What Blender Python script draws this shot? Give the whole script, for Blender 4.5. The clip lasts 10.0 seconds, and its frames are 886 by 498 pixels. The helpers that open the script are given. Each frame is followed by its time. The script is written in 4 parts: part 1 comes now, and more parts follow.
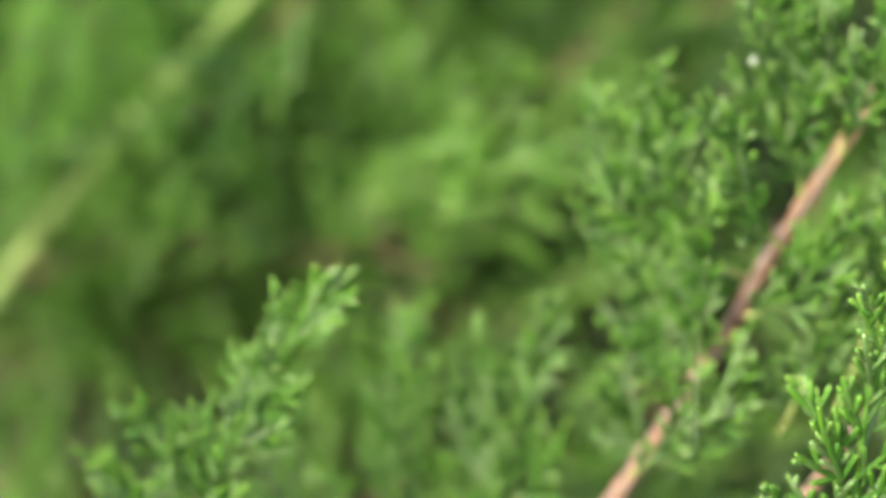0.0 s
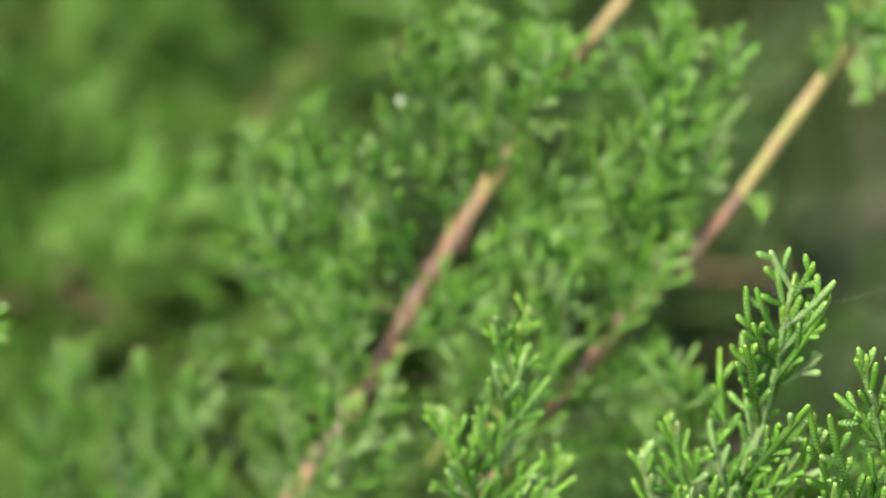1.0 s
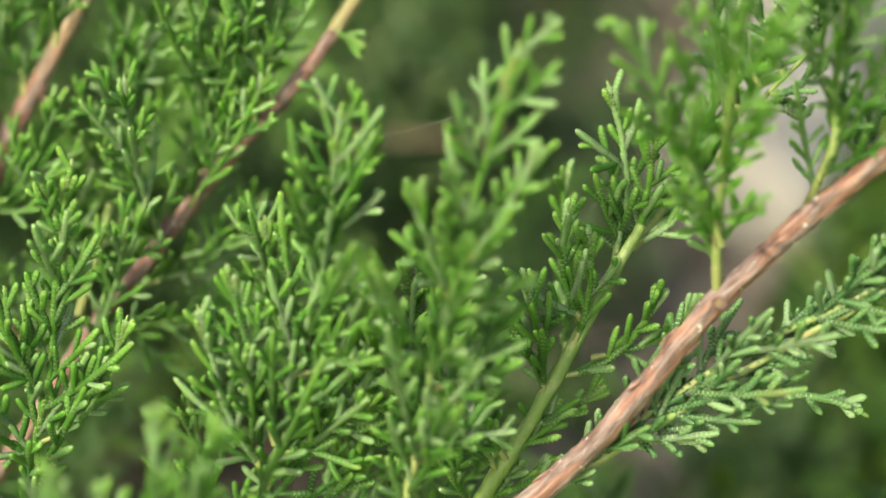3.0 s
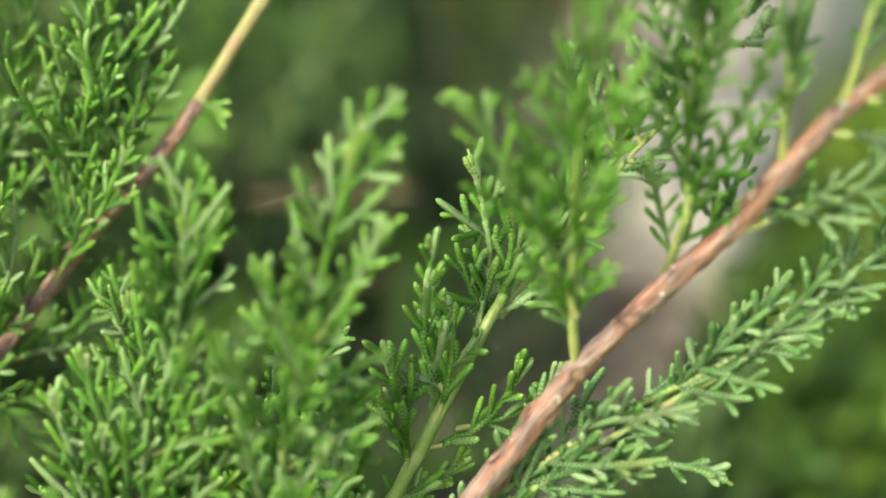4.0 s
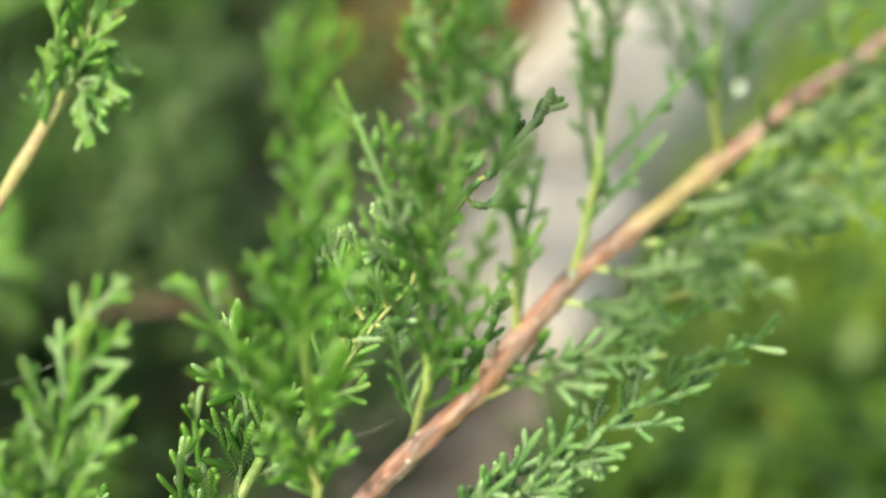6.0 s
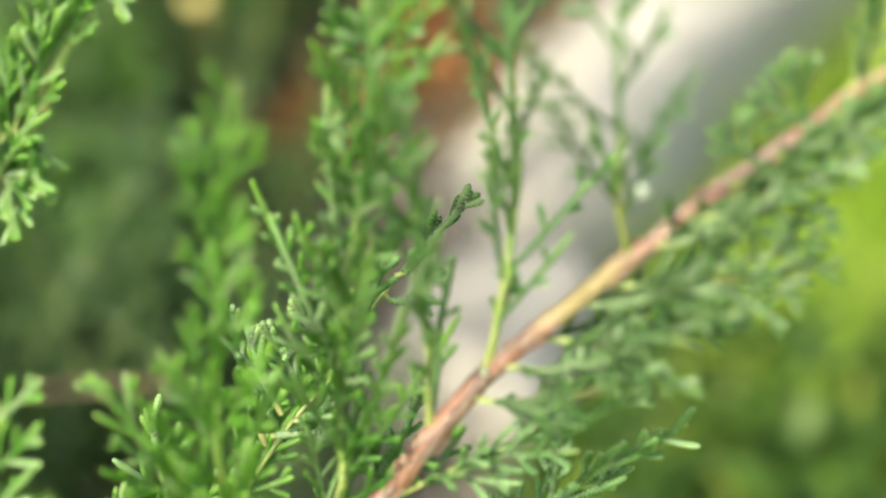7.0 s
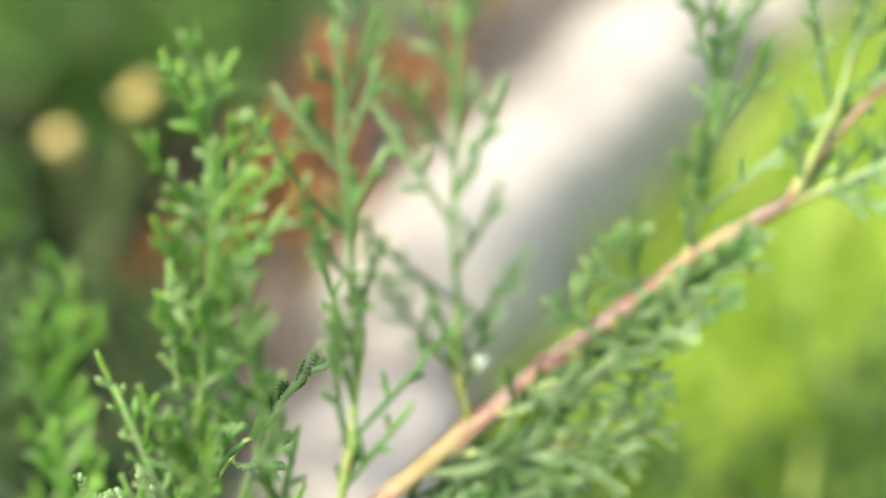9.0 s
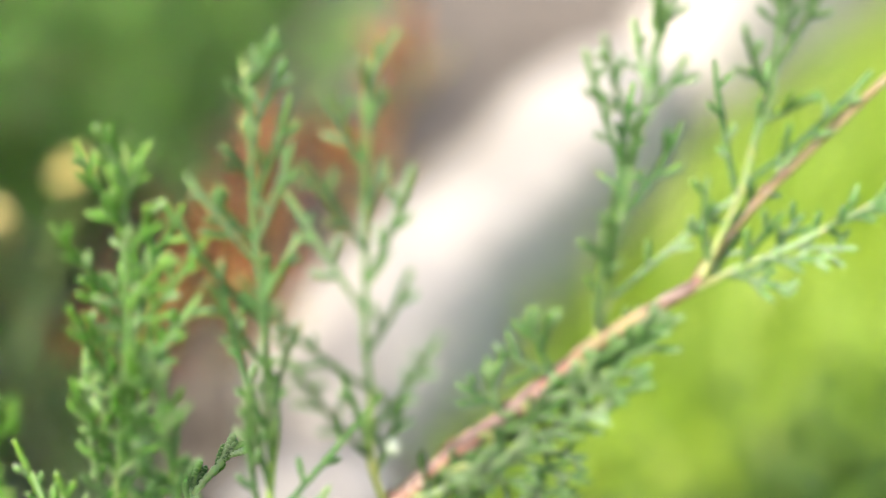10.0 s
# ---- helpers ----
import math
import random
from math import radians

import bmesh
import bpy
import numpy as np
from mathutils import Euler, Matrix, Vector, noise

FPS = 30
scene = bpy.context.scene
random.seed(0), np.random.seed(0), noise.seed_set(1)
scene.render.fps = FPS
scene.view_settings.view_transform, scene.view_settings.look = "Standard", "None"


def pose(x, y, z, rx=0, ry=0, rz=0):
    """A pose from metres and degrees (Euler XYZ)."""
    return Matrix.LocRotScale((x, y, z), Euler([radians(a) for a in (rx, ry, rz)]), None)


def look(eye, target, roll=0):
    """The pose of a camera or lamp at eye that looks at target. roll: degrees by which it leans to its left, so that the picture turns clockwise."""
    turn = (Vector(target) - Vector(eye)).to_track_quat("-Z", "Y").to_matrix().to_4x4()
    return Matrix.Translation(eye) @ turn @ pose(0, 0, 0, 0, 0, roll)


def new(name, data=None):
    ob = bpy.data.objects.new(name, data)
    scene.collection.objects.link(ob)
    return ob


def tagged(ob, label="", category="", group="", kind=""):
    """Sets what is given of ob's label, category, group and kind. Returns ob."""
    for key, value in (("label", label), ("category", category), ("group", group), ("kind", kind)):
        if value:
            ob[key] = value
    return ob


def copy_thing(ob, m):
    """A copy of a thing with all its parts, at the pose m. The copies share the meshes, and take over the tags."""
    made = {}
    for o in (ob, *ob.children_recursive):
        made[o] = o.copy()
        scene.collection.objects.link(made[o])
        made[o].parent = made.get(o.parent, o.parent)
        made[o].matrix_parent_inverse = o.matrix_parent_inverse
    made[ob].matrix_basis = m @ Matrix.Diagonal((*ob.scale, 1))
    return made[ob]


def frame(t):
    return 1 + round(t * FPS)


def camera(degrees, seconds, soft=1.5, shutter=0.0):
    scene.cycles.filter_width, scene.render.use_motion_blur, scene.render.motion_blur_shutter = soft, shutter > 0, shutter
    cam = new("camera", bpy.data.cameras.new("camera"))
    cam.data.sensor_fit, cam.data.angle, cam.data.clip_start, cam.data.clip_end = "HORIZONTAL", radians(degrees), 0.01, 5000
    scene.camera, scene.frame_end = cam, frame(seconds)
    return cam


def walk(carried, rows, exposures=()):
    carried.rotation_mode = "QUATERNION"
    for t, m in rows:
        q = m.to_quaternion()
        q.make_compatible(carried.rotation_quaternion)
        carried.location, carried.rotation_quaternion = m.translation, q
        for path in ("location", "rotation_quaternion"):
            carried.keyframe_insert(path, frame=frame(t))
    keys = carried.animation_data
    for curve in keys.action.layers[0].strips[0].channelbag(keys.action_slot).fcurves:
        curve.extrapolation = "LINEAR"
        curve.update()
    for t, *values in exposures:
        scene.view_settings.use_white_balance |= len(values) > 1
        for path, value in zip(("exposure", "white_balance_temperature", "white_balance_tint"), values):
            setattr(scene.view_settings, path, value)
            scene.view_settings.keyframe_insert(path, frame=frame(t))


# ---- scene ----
cam = camera(25, 10.0, soft=1.25)
cam.data.dof.use_dof = True
cam.data.dof.focus_distance = 0.300
cam.data.dof.aperture_fstop = 6.0

walk(cam, [
    (0, pose(-0.0223, -0.0054, 0.3517, 58.36, 2.25, 9.25)),
    (0.5, pose(-0.0135, -0.0106, 0.3658, 58.46, 1.16, 5.94)),
    (1, pose(-0.0002, -0.0097, 0.3516, 59.87, -0.91, 3.64)),
    (1.5, pose(0.0189, -0.0098, 0.3365, 60.17, -0.54, 2.51)),
    (2, pose(0.0335, -0.0055, 0.3283, 59.55, 0.01, 1.74)),
    (2.5, pose(0.0509, 0.0037, 0.3257, 57.95, 0.54, 1.30)),
    (2.7, pose(0.0540, 0.0066, 0.3260, 57.64, 0.94, 0.93)),
    (3.8, pose(0.0732, 0.0149, 0.3293, 58.38, 1.45, -0.20)),
    (4, pose(0.0771, 0.0157, 0.3301, 58.54, 1.75, -0.42)),
    (4.5, pose(0.0872, 0.0209, 0.3357, 58.39, 2.06, -0.99)),
    (5, pose(0.0963, 0.0231, 0.3404, 58.70, 2.45, -1.17)),
    (5.5, pose(0.1043, 0.0257, 0.3447, 58.64, 2.92, -1.71)),
    (5.7, pose(0.1066, 0.0268, 0.3465, 58.61, 2.84, -2.05)),
    (6.8, pose(0.1148, 0.0244, 0.3502, 60.41, 2.09, -2.88)),
    (7, pose(0.1185, 0.0267, 0.3533, 60.53, 2.53, -2.90)),
    (7.5, pose(0.1189, 0.0261, 0.3541, 61.93, 2.21, -3.84)),
    (8, pose(0.1205, 0.0267, 0.3579, 62.28, 1.79, -4.86)),
    (8.5, pose(0.1239, 0.0260, 0.3590, 62.90, 2.01, -5.65)),
    (9, pose(0.1242, 0.0272, 0.3625, 63.40, 1.74, -6.34)),
    (9.5, pose(0.1235, 0.0272, 0.3678, 64.26, 0.86, -6.93)),
    (10, pose(0.1290, 0.0247, 0.3666, 65.18, 1.61, -7.89)),
], exposures=[(0, 0.60, 7600, 0), (1.2, 0.46, 7600, 0), (2.5, 0.37, 7650, 1), (4.5, 0.51, 7600, 0), (7.0, 0.71, 7500, 1), (8.5, 0.83, 7250, 5), (10, 0.82, 6950, 12)])

# ---- light ----
SUN_TO = Vector((-0.48, -0.50, 0.72)).normalized()
world = bpy.data.worlds.new("sky")
scene.world = world
world.use_nodes = True
wn = world.node_tree
sky = wn.nodes.new("ShaderNodeTexSky")
sky.sky_type = "NISHITA"
sky.sun_disc = False
sky.dust_density = 4.0
sky.ozone_density = 0.5
sky.sun_elevation = math.asin(SUN_TO.z)
sky.sun_rotation = math.atan2(SUN_TO.x, SUN_TO.y)
back = wn.nodes["Background"]
back.inputs["Strength"].default_value = 0.21
wn.links.new(sky.outputs["Color"], back.inputs["Color"])
sun = new("sun", bpy.data.lights.new("sun", "SUN"))
sun.data.energy = 3.1
sun.data.angle = radians(2.5)
sun.data.color = (1.0, 0.95, 0.86)
sun.matrix_world = look(SUN_TO * 5, (0, 0, 0))


# ---- materials ----
class Mat:
    """A small node builder round one Principled material."""

    def __init__(self, name, rough=0.6, spec=0.5):
        self.m = bpy.data.materials.new(name)
        self.m.use_nodes = True
        self.t = self.m.node_tree
        self.b = self.t.nodes["Principled BSDF"]
        self.b.inputs["Roughness"].default_value = rough
        self.b.inputs["Specular IOR Level"].default_value = spec

    def node(self, kind, **values):
        n = self.t.nodes.new(kind)
        for key, value in values.items():
            n.inputs[key.replace("_", " ")].default_value = value
        return n

    def link(self, a, b):
        self.t.links.new(a, b)

    def coords(self, uv=False):
        return self.t.nodes.new("ShaderNodeTexCoord").outputs["UV" if uv else "Object"]

    def noise(self, scale, detail=3.0, vec=None, stretch=None, rough=0.6):
        n = self.node("ShaderNodeTexNoise", Scale=scale, Detail=detail, Roughness=rough)
        vec = vec or self.coords()
        if stretch:
            mp = self.t.nodes.new("ShaderNodeMapping")
            mp.inputs["Scale"].default_value = stretch
            self.link(vec, mp.inputs["Vector"])
            vec = mp.outputs["Vector"]
        self.link(vec, n.inputs["Vector"])
        return n.outputs["Fac"]

    def ramp(self, fac, *stops):
        r = self.t.nodes.new("ShaderNodeValToRGB")
        e = r.color_ramp.elements
        while len(e) < len(stops):
            e.new(0.5)
        for el, (at, col) in zip(e, stops):
            el.position = at
            el.color = (*col, 1)
        self.link(fac, r.inputs["Fac"])
        return r.outputs["Color"]

    def mix(self, fac, a, b, blend="MIX"):
        n = self.t.nodes.new("ShaderNodeMix")
        n.data_type, n.blend_type = "RGBA", blend
        for value, slot in ((fac, n.inputs[0]), (a, n.inputs[6]), (b, n.inputs[7])):
            if isinstance(value, (int, float)):
                slot.default_value = value
            elif isinstance(value, tuple):
                slot.default_value = (*value, 1)
            else:
                self.link(value, slot)
        return n.outputs[2]

    def math(self, op, a, b=0.5):
        n = self.t.nodes.new("ShaderNodeMath")
        n.operation = op
        for value, slot in ((a, n.inputs[0]), (b, n.inputs[1])):
            if isinstance(value, (int, float)):
                slot.default_value = value
            else:
                self.link(value, slot)
        return n.outputs[0]

    def attr(self, name):
        n = self.t.nodes.new("ShaderNodeAttribute")
        n.attribute_name = name
        return n.outputs["Fac"]

    def island(self):
        return self.t.nodes.new("ShaderNodeNewGeometry").outputs["Random Per Island"]

    def colour(self, out):
        self.link(out, self.b.inputs["Base Color"])

    def bump(self, height, strength, distance):
        n = self.node("ShaderNodeBump", Strength=strength, Distance=distance)
        self.link(height, n.inputs["Height"])
        self.link(n.outputs["Normal"], self.b.inputs["Normal"])


def leaf_material(name, old, mid, young):
    """Scaly juniper foliage: deep green, paler and yellower towards the young tips, with wax and some painted highlight
    on the scales.
    """
    m = Mat(name, 0.52, 0.42)
    rand = m.attr("tone")
    age = m.math("ADD", m.math("MULTIPLY", m.attr("young"), 0.85), m.math("MULTIPLY", m.math("SUBTRACT", rand, 0.5), 0.4))
    col = m.ramp(age, (0.0, old), (0.5, mid), (1.0, young))
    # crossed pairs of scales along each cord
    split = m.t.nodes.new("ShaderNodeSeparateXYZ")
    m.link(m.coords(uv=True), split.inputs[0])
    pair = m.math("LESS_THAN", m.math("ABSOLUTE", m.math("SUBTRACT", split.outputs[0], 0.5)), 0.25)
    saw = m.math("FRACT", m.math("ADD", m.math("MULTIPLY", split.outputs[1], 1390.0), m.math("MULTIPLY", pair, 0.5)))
    # raised edges tinted paler: waxy margins plus highlight put into the colour
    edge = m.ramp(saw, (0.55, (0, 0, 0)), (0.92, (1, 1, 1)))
    wax_glint = m.ramp(m.noise(320, 3), (0.42, (0, 0, 0)), (0.62, (1, 1, 1)))
    col = m.mix(m.math("MULTIPLY", m.math("MULTIPLY", edge, wax_glint), 0.75), col, (0.36, 0.49, 0.27))
    waxy = m.math("MULTIPLY", m.ramp(m.math("FRACT", m.math("MULTIPLY", rand, 7.31)), (0.60, (0, 0, 0)), (0.90, (1, 1, 1))), 0.55)
    col = m.mix(waxy, col, (0.30, 0.43, 0.25))
    brown = m.ramp(m.noise(110, 2), (0.64, (0, 0, 0)), (0.72, (1, 1, 1)))
    col = m.mix(m.math("MULTIPLY", brown, 0.4), col, (0.24, 0.20, 0.05))
    m.colour(col)
    m.b.inputs["Subsurface Weight"].default_value = 0.5
    m.b.inputs["Subsurface Radius"].default_value = (0.0006, 0.0012, 0.0003)
    m.b.inputs["Subsurface Scale"].default_value = 1.6
    m.bump(m.math("ADD", saw, m.math("MULTIPLY", m.noise(2500, 2), 0.4)), 1.0, 0.0004)
    return m.m


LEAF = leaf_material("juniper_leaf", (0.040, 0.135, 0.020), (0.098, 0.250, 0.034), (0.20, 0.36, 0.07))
# inner-bush shade is put into this dark green; dark sprigs use it too
DARK_SHADE_LEAF = leaf_material("dark_shade_juniper_leaf", (0.020, 0.066, 0.018), (0.036, 0.105, 0.026), (0.085, 0.18, 0.045))
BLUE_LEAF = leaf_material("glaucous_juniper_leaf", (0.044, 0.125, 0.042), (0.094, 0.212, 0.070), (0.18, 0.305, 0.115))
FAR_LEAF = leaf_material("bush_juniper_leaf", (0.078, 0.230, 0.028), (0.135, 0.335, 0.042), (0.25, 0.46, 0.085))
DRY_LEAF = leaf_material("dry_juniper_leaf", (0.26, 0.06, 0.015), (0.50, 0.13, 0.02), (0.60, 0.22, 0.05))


def twig_material():
    m = Mat("green_twig", 0.45, 0.45)
    col = m.ramp(m.math("ADD", m.attr("young"), m.math("MULTIPLY", m.math("SUBTRACT", m.noise(140, 3), 0.5), 1.6)),
                 (0.0, (0.33, 0.22, 0.14)), (0.25, (0.31, 0.29, 0.12)), (0.7, (0.20, 0.32, 0.08)))
    m.colour(m.mix(m.ramp(m.noise(420, 3), (0.5, (0, 0, 0)), (0.62, (0.5, 0.5, 0.5))), col, (0.38, 0.42, 0.20)))
    m.bump(m.noise(1200, 3), 0.6, 0.0003)
    return m.m


def bark_material():
    m = Mat("peeling_bark", 0.55, 0.4)
    uv = m.coords(uv=True)
    fibre = m.noise(5, 5, uv, (1.6, 36, 1), 0.6)
    flake = m.noise(4, 4, uv, (1.0, 24, 1), 0.55)
    fine = m.noise(1500, 3)
    col = m.ramp(fibre, (0.34, (0.12, 0.055, 0.04)), (0.46, (0.24, 0.115, 0.08)), (0.58, (0.345, 0.185, 0.14)), (0.74, (0.50, 0.33, 0.26)))
    grey = m.ramp(flake, (0.46, (0, 0, 0)), (0.53, (1, 1, 1)))
    col = m.mix(m.math("MULTIPLY", grey, 0.7), col, m.ramp(fibre, (0.38, (0.085, 0.065, 0.058)), (0.50, (0.19, 0.155, 0.15)), (0.66, (0.38, 0.34, 0.33))))
    green = m.math("MULTIPLY", m.attr("young"), 0.85)
    col = m.mix(green, col, m.ramp(fibre, (0.4, (0.23, 0.20, 0.08)), (0.6, (0.40, 0.35, 0.17))))
    speck = m.ramp(m.noise(650, 2), (0.66, (0, 0, 0)), (0.70, (1, 1, 1)))
    m.colour(m.mix(m.math("MULTIPLY", speck, 0.8), col, (0.72, 0.66, 0.60)))
    m.bump(m.math("ADD", m.math("ADD", fibre, m.math("MULTIPLY", fine, 0.3)), m.math("MULTIPLY", flake, 1.2)), 0.9, 0.0004)
    return m.m


TWIG, BARK = twig_material(), bark_material()


def soil_material():
    m = Mat("mulch_soil", 0.9, 0.2)
    col = m.ramp(m.noise(60, 6), (0.3, (0.05, 0.033, 0.025)), (0.5, (0.158, 0.142, 0.118)), (0.75, (0.30, 0.26, 0.23)))
    m.colour(m.mix(m.ramp(m.noise(6, 3), (0.4, (0, 0, 0)), (0.7, (1, 1, 1))), col, (0.172, 0.152, 0.132)))
    m.bump(m.noise(140, 6), 1.0, 0.004)
    return m.m


def lawn_material():
    m = Mat("lawn_turf", 0.8, 0.2)
    col = m.ramp(m.noise(90, 5), (0.3, (0.12, 0.22, 0.012)), (0.55, (0.20, 0.34, 0.02)), (0.75, (0.32, 0.46, 0.05)))
    m.colour(m.mix(m.ramp(m.noise(5, 2), (0.35, (0, 0, 0)), (0.7, (0.8, 0.8, 0.8))), col, (0.24, 0.38, 0.035)))
    m.bump(m.noise(200, 4), 1.0, 0.006)
    return m.m


def blade_material():
    m = Mat("grass_blade", 0.45, 0.4)
    m.colour(m.ramp(m.island(), (0.0, (0.13, 0.25, 0.03)), (0.6, (0.25, 0.40, 0.05)), (1.0, (0.40, 0.50, 0.11))))
    return m.m


def stone_material():
    m = Mat("limestone", 0.85, 0.25)
    col = m.ramp(m.noise(26, 6), (0.36, (0.33, 0.312, 0.28)), (0.5, (0.41, 0.392, 0.355)), (0.64, (0.48, 0.462, 0.425)))
    stain = m.ramp(m.noise(9, 4), (0.55, (0, 0, 0)), (0.75, (1, 1, 1)))
    m.colour(m.mix(m.math("MULTIPLY", stain, 0.35), col, (0.37, 0.33, 0.27)))
    m.bump(m.noise(70, 6), 0.8, 0.004)
    return m.m


def petal_material():
    m = Mat("yellow_leaf", 0.5, 0.4)
    m.colour(m.ramp(m.island(), (0.0, (0.46, 0.38, 0.11)), (1.0, (0.62, 0.53, 0.20))))
    return m.m


SOIL, TURF, BLADE, STONE, YELLOW = soil_material(), lawn_material(), blade_material(), stone_material(), petal_material()


# ---- mesh builders ----
class Soup:
    """Gathers tubes and small pieces into one mesh with a 'young' value for each vertex and a 'tone' for each
    tube. With a root, every tube is grown on to the first one."""

    def __init__(self, seed=9, root=None):
        self.v, self.f, self.y, self.uv, self.n = [], [], [], [], 0
        self.tone, self.dice, self.root = [], np.random.default_rng(seed), root

    def add(self, verts, faces, young, uv=None):
        if self.n and self.root is not None:
            near = int(np.argmin(((self.v[0] - verts[0]) ** 2).sum(1)))
            self.f.append((near, self.n, self.n + 1))
        self.v.append(verts)
        self.f += [tuple(i + self.n for i in face) for face in faces]
        self.y.append(young)
        self.tone.append(np.full(len(verts), self.dice.random()))
        self.uv.append(uv if uv is not None else np.zeros((len(verts), 2)))
        self.n += len(verts)

    def join(self, other):
        self.f += [tuple(i + self.n for i in face) for face in other.f]
        self.v += other.v
        self.y += other.y
        self.tone += other.tone
        self.uv += other.uv
        self.n += other.n

    def mesh(self, name, material, origin):
        me = bpy.data.meshes.new(name)
        me.from_pydata((np.concatenate(self.v) - np.array(origin)).tolist(), [], self.f)
        at = me.attributes.new("young", "FLOAT", "POINT")
        at.data.foreach_set("value", np.concatenate(self.y).astype(np.float32))
        at = me.attributes.new("tone", "FLOAT", "POINT")
        at.data.foreach_set("value", np.concatenate(self.tone).astype(np.float32))
        uv = np.concatenate(self.uv)
        layer = me.uv_layers.new(name="UVMap")
        loops = np.zeros(len(me.loops), np.int32)
        me.loops.foreach_get("vertex_index", loops)
        layer.data.foreach_set("uv", uv[loops].astype(np.float32).ravel())
        me.polygons.foreach_set("use_smooth", [True] * len(me.polygons))
        me.materials.append(material)
        me.update()
        return me


GRIDS = {}


def grid_faces(rings, sides):
    key = (rings, sides)
    if key not in GRIDS:
        out = []
        for k in range(rings - 1):
            for i in range(sides):
                j = (i + 1) % sides
                out.append((k * sides + i, k * sides + j, (k + 1) * sides + j, (k + 1) * sides + i))
        tip = rings * sides
        out += [((rings - 1) * sides + i, (rings - 1) * sides + (i + 1) % sides, tip) for i in range(sides)]
        GRIDS[key] = out
    return GRIDS[key]


def frames_along(pts):
    """Tangents and two steady cross directions along a line of points."""
    tan = np.gradient(pts, axis=0)
    tan /= np.linalg.norm(tan, axis=1)[:, None] + 1e-12
    first = np.array((0.31, 0.87, 0.39))
    a = np.cross(tan, first)
    a /= np.linalg.norm(a, axis=1)[:, None] + 1e-12
    return tan, a, np.cross(tan, a)


def tube(soup, pts, radii, sides, young, cap=0.6, wide=None):
    """radii: for each ring, or for each ring and side."""
    tan, a, b = frames_along(pts)
    th = np.arange(sides) * 2 * np.pi / sides
    radii = np.asarray(radii)
    if radii.ndim == 1:
        radii = np.repeat(radii[:, None], sides, 1)
    ring = a[:, None] * np.cos(th)[:, None] + b[:, None] * np.sin(th)[:, None]
    verts = (pts[:, None] + ring * radii[:, :, None]).reshape(-1, 3)
    end = pts[-1] + tan[-1] * radii[-1].mean() * cap
    verts = np.vstack([verts, end])
    along = np.r_[0, np.cumsum(np.linalg.norm(np.diff(pts, axis=0), axis=1))]
    uv = np.stack([np.tile(np.abs(np.arange(sides) / sides * 2 - 1), len(pts)), np.repeat(along, sides)], 1)
    uv = np.vstack([uv, [0.5, along[-1]]])
    soup.add(verts, grid_faces(len(pts), sides), np.r_[np.repeat(young, sides), young[-1]], uv)


def bezier(p, c, q, n):
    s = np.linspace(0, 1, n)[:, None]
    return (1 - s) ** 2 * p + 2 * s * (1 - s) * c + s * s * q


def cord(soup, rnd, start, way, length, radius, fine, y0, y1, lift):
    """One cord of overlapping scale leaves in crossed pairs, bent a little towards lift, with a blunt tip."""
    step, sides = ((0.0045, 3), (0.0011, 5), (0.00060, 6), (0.00036, 8))[fine]
    n = max(4, int(length / step) + 2)
    end = start + way * length * 0.93 + lift * length * 0.22
    pts = bezier(start, start + way * length * 0.55, end, n)
    s = np.linspace(0, 1, n)
    body = radius * (0.80 + 0.26 * np.clip(s * 1.2, 0, 1))
    body *= 1 - 0.34 * np.clip((s - 0.72) / 0.28, 0, 1) ** 2
    body[-1] *= 0.8
    k, i = np.arange(n)[:, None], np.arange(sides)[None]
    if fine == 3:
        shape = 0.87 + 0.26 * ((k + (i // 2)) % 2)
    elif fine == 2:
        shape = 0.78 + 0.40 * ((k + 1.5 * (i % 2)) % 3) / 2.5
    elif fine:
        shape = 1 + 0.15 * np.where((k + i) % 2, 1.0, -1.0)
    else:
        shape = np.ones((n, sides))
    tube(soup, pts, body[:, None] * (shape + 0.04 * rnd.standard_normal((n, sides))), sides, y0 + (y1 - y0) * s ** 2.6, 0.8)


def unit(v):
    return v / (np.linalg.norm(v) + 1e-12)


FACE = np.array((0.0, -0.87, 0.5))


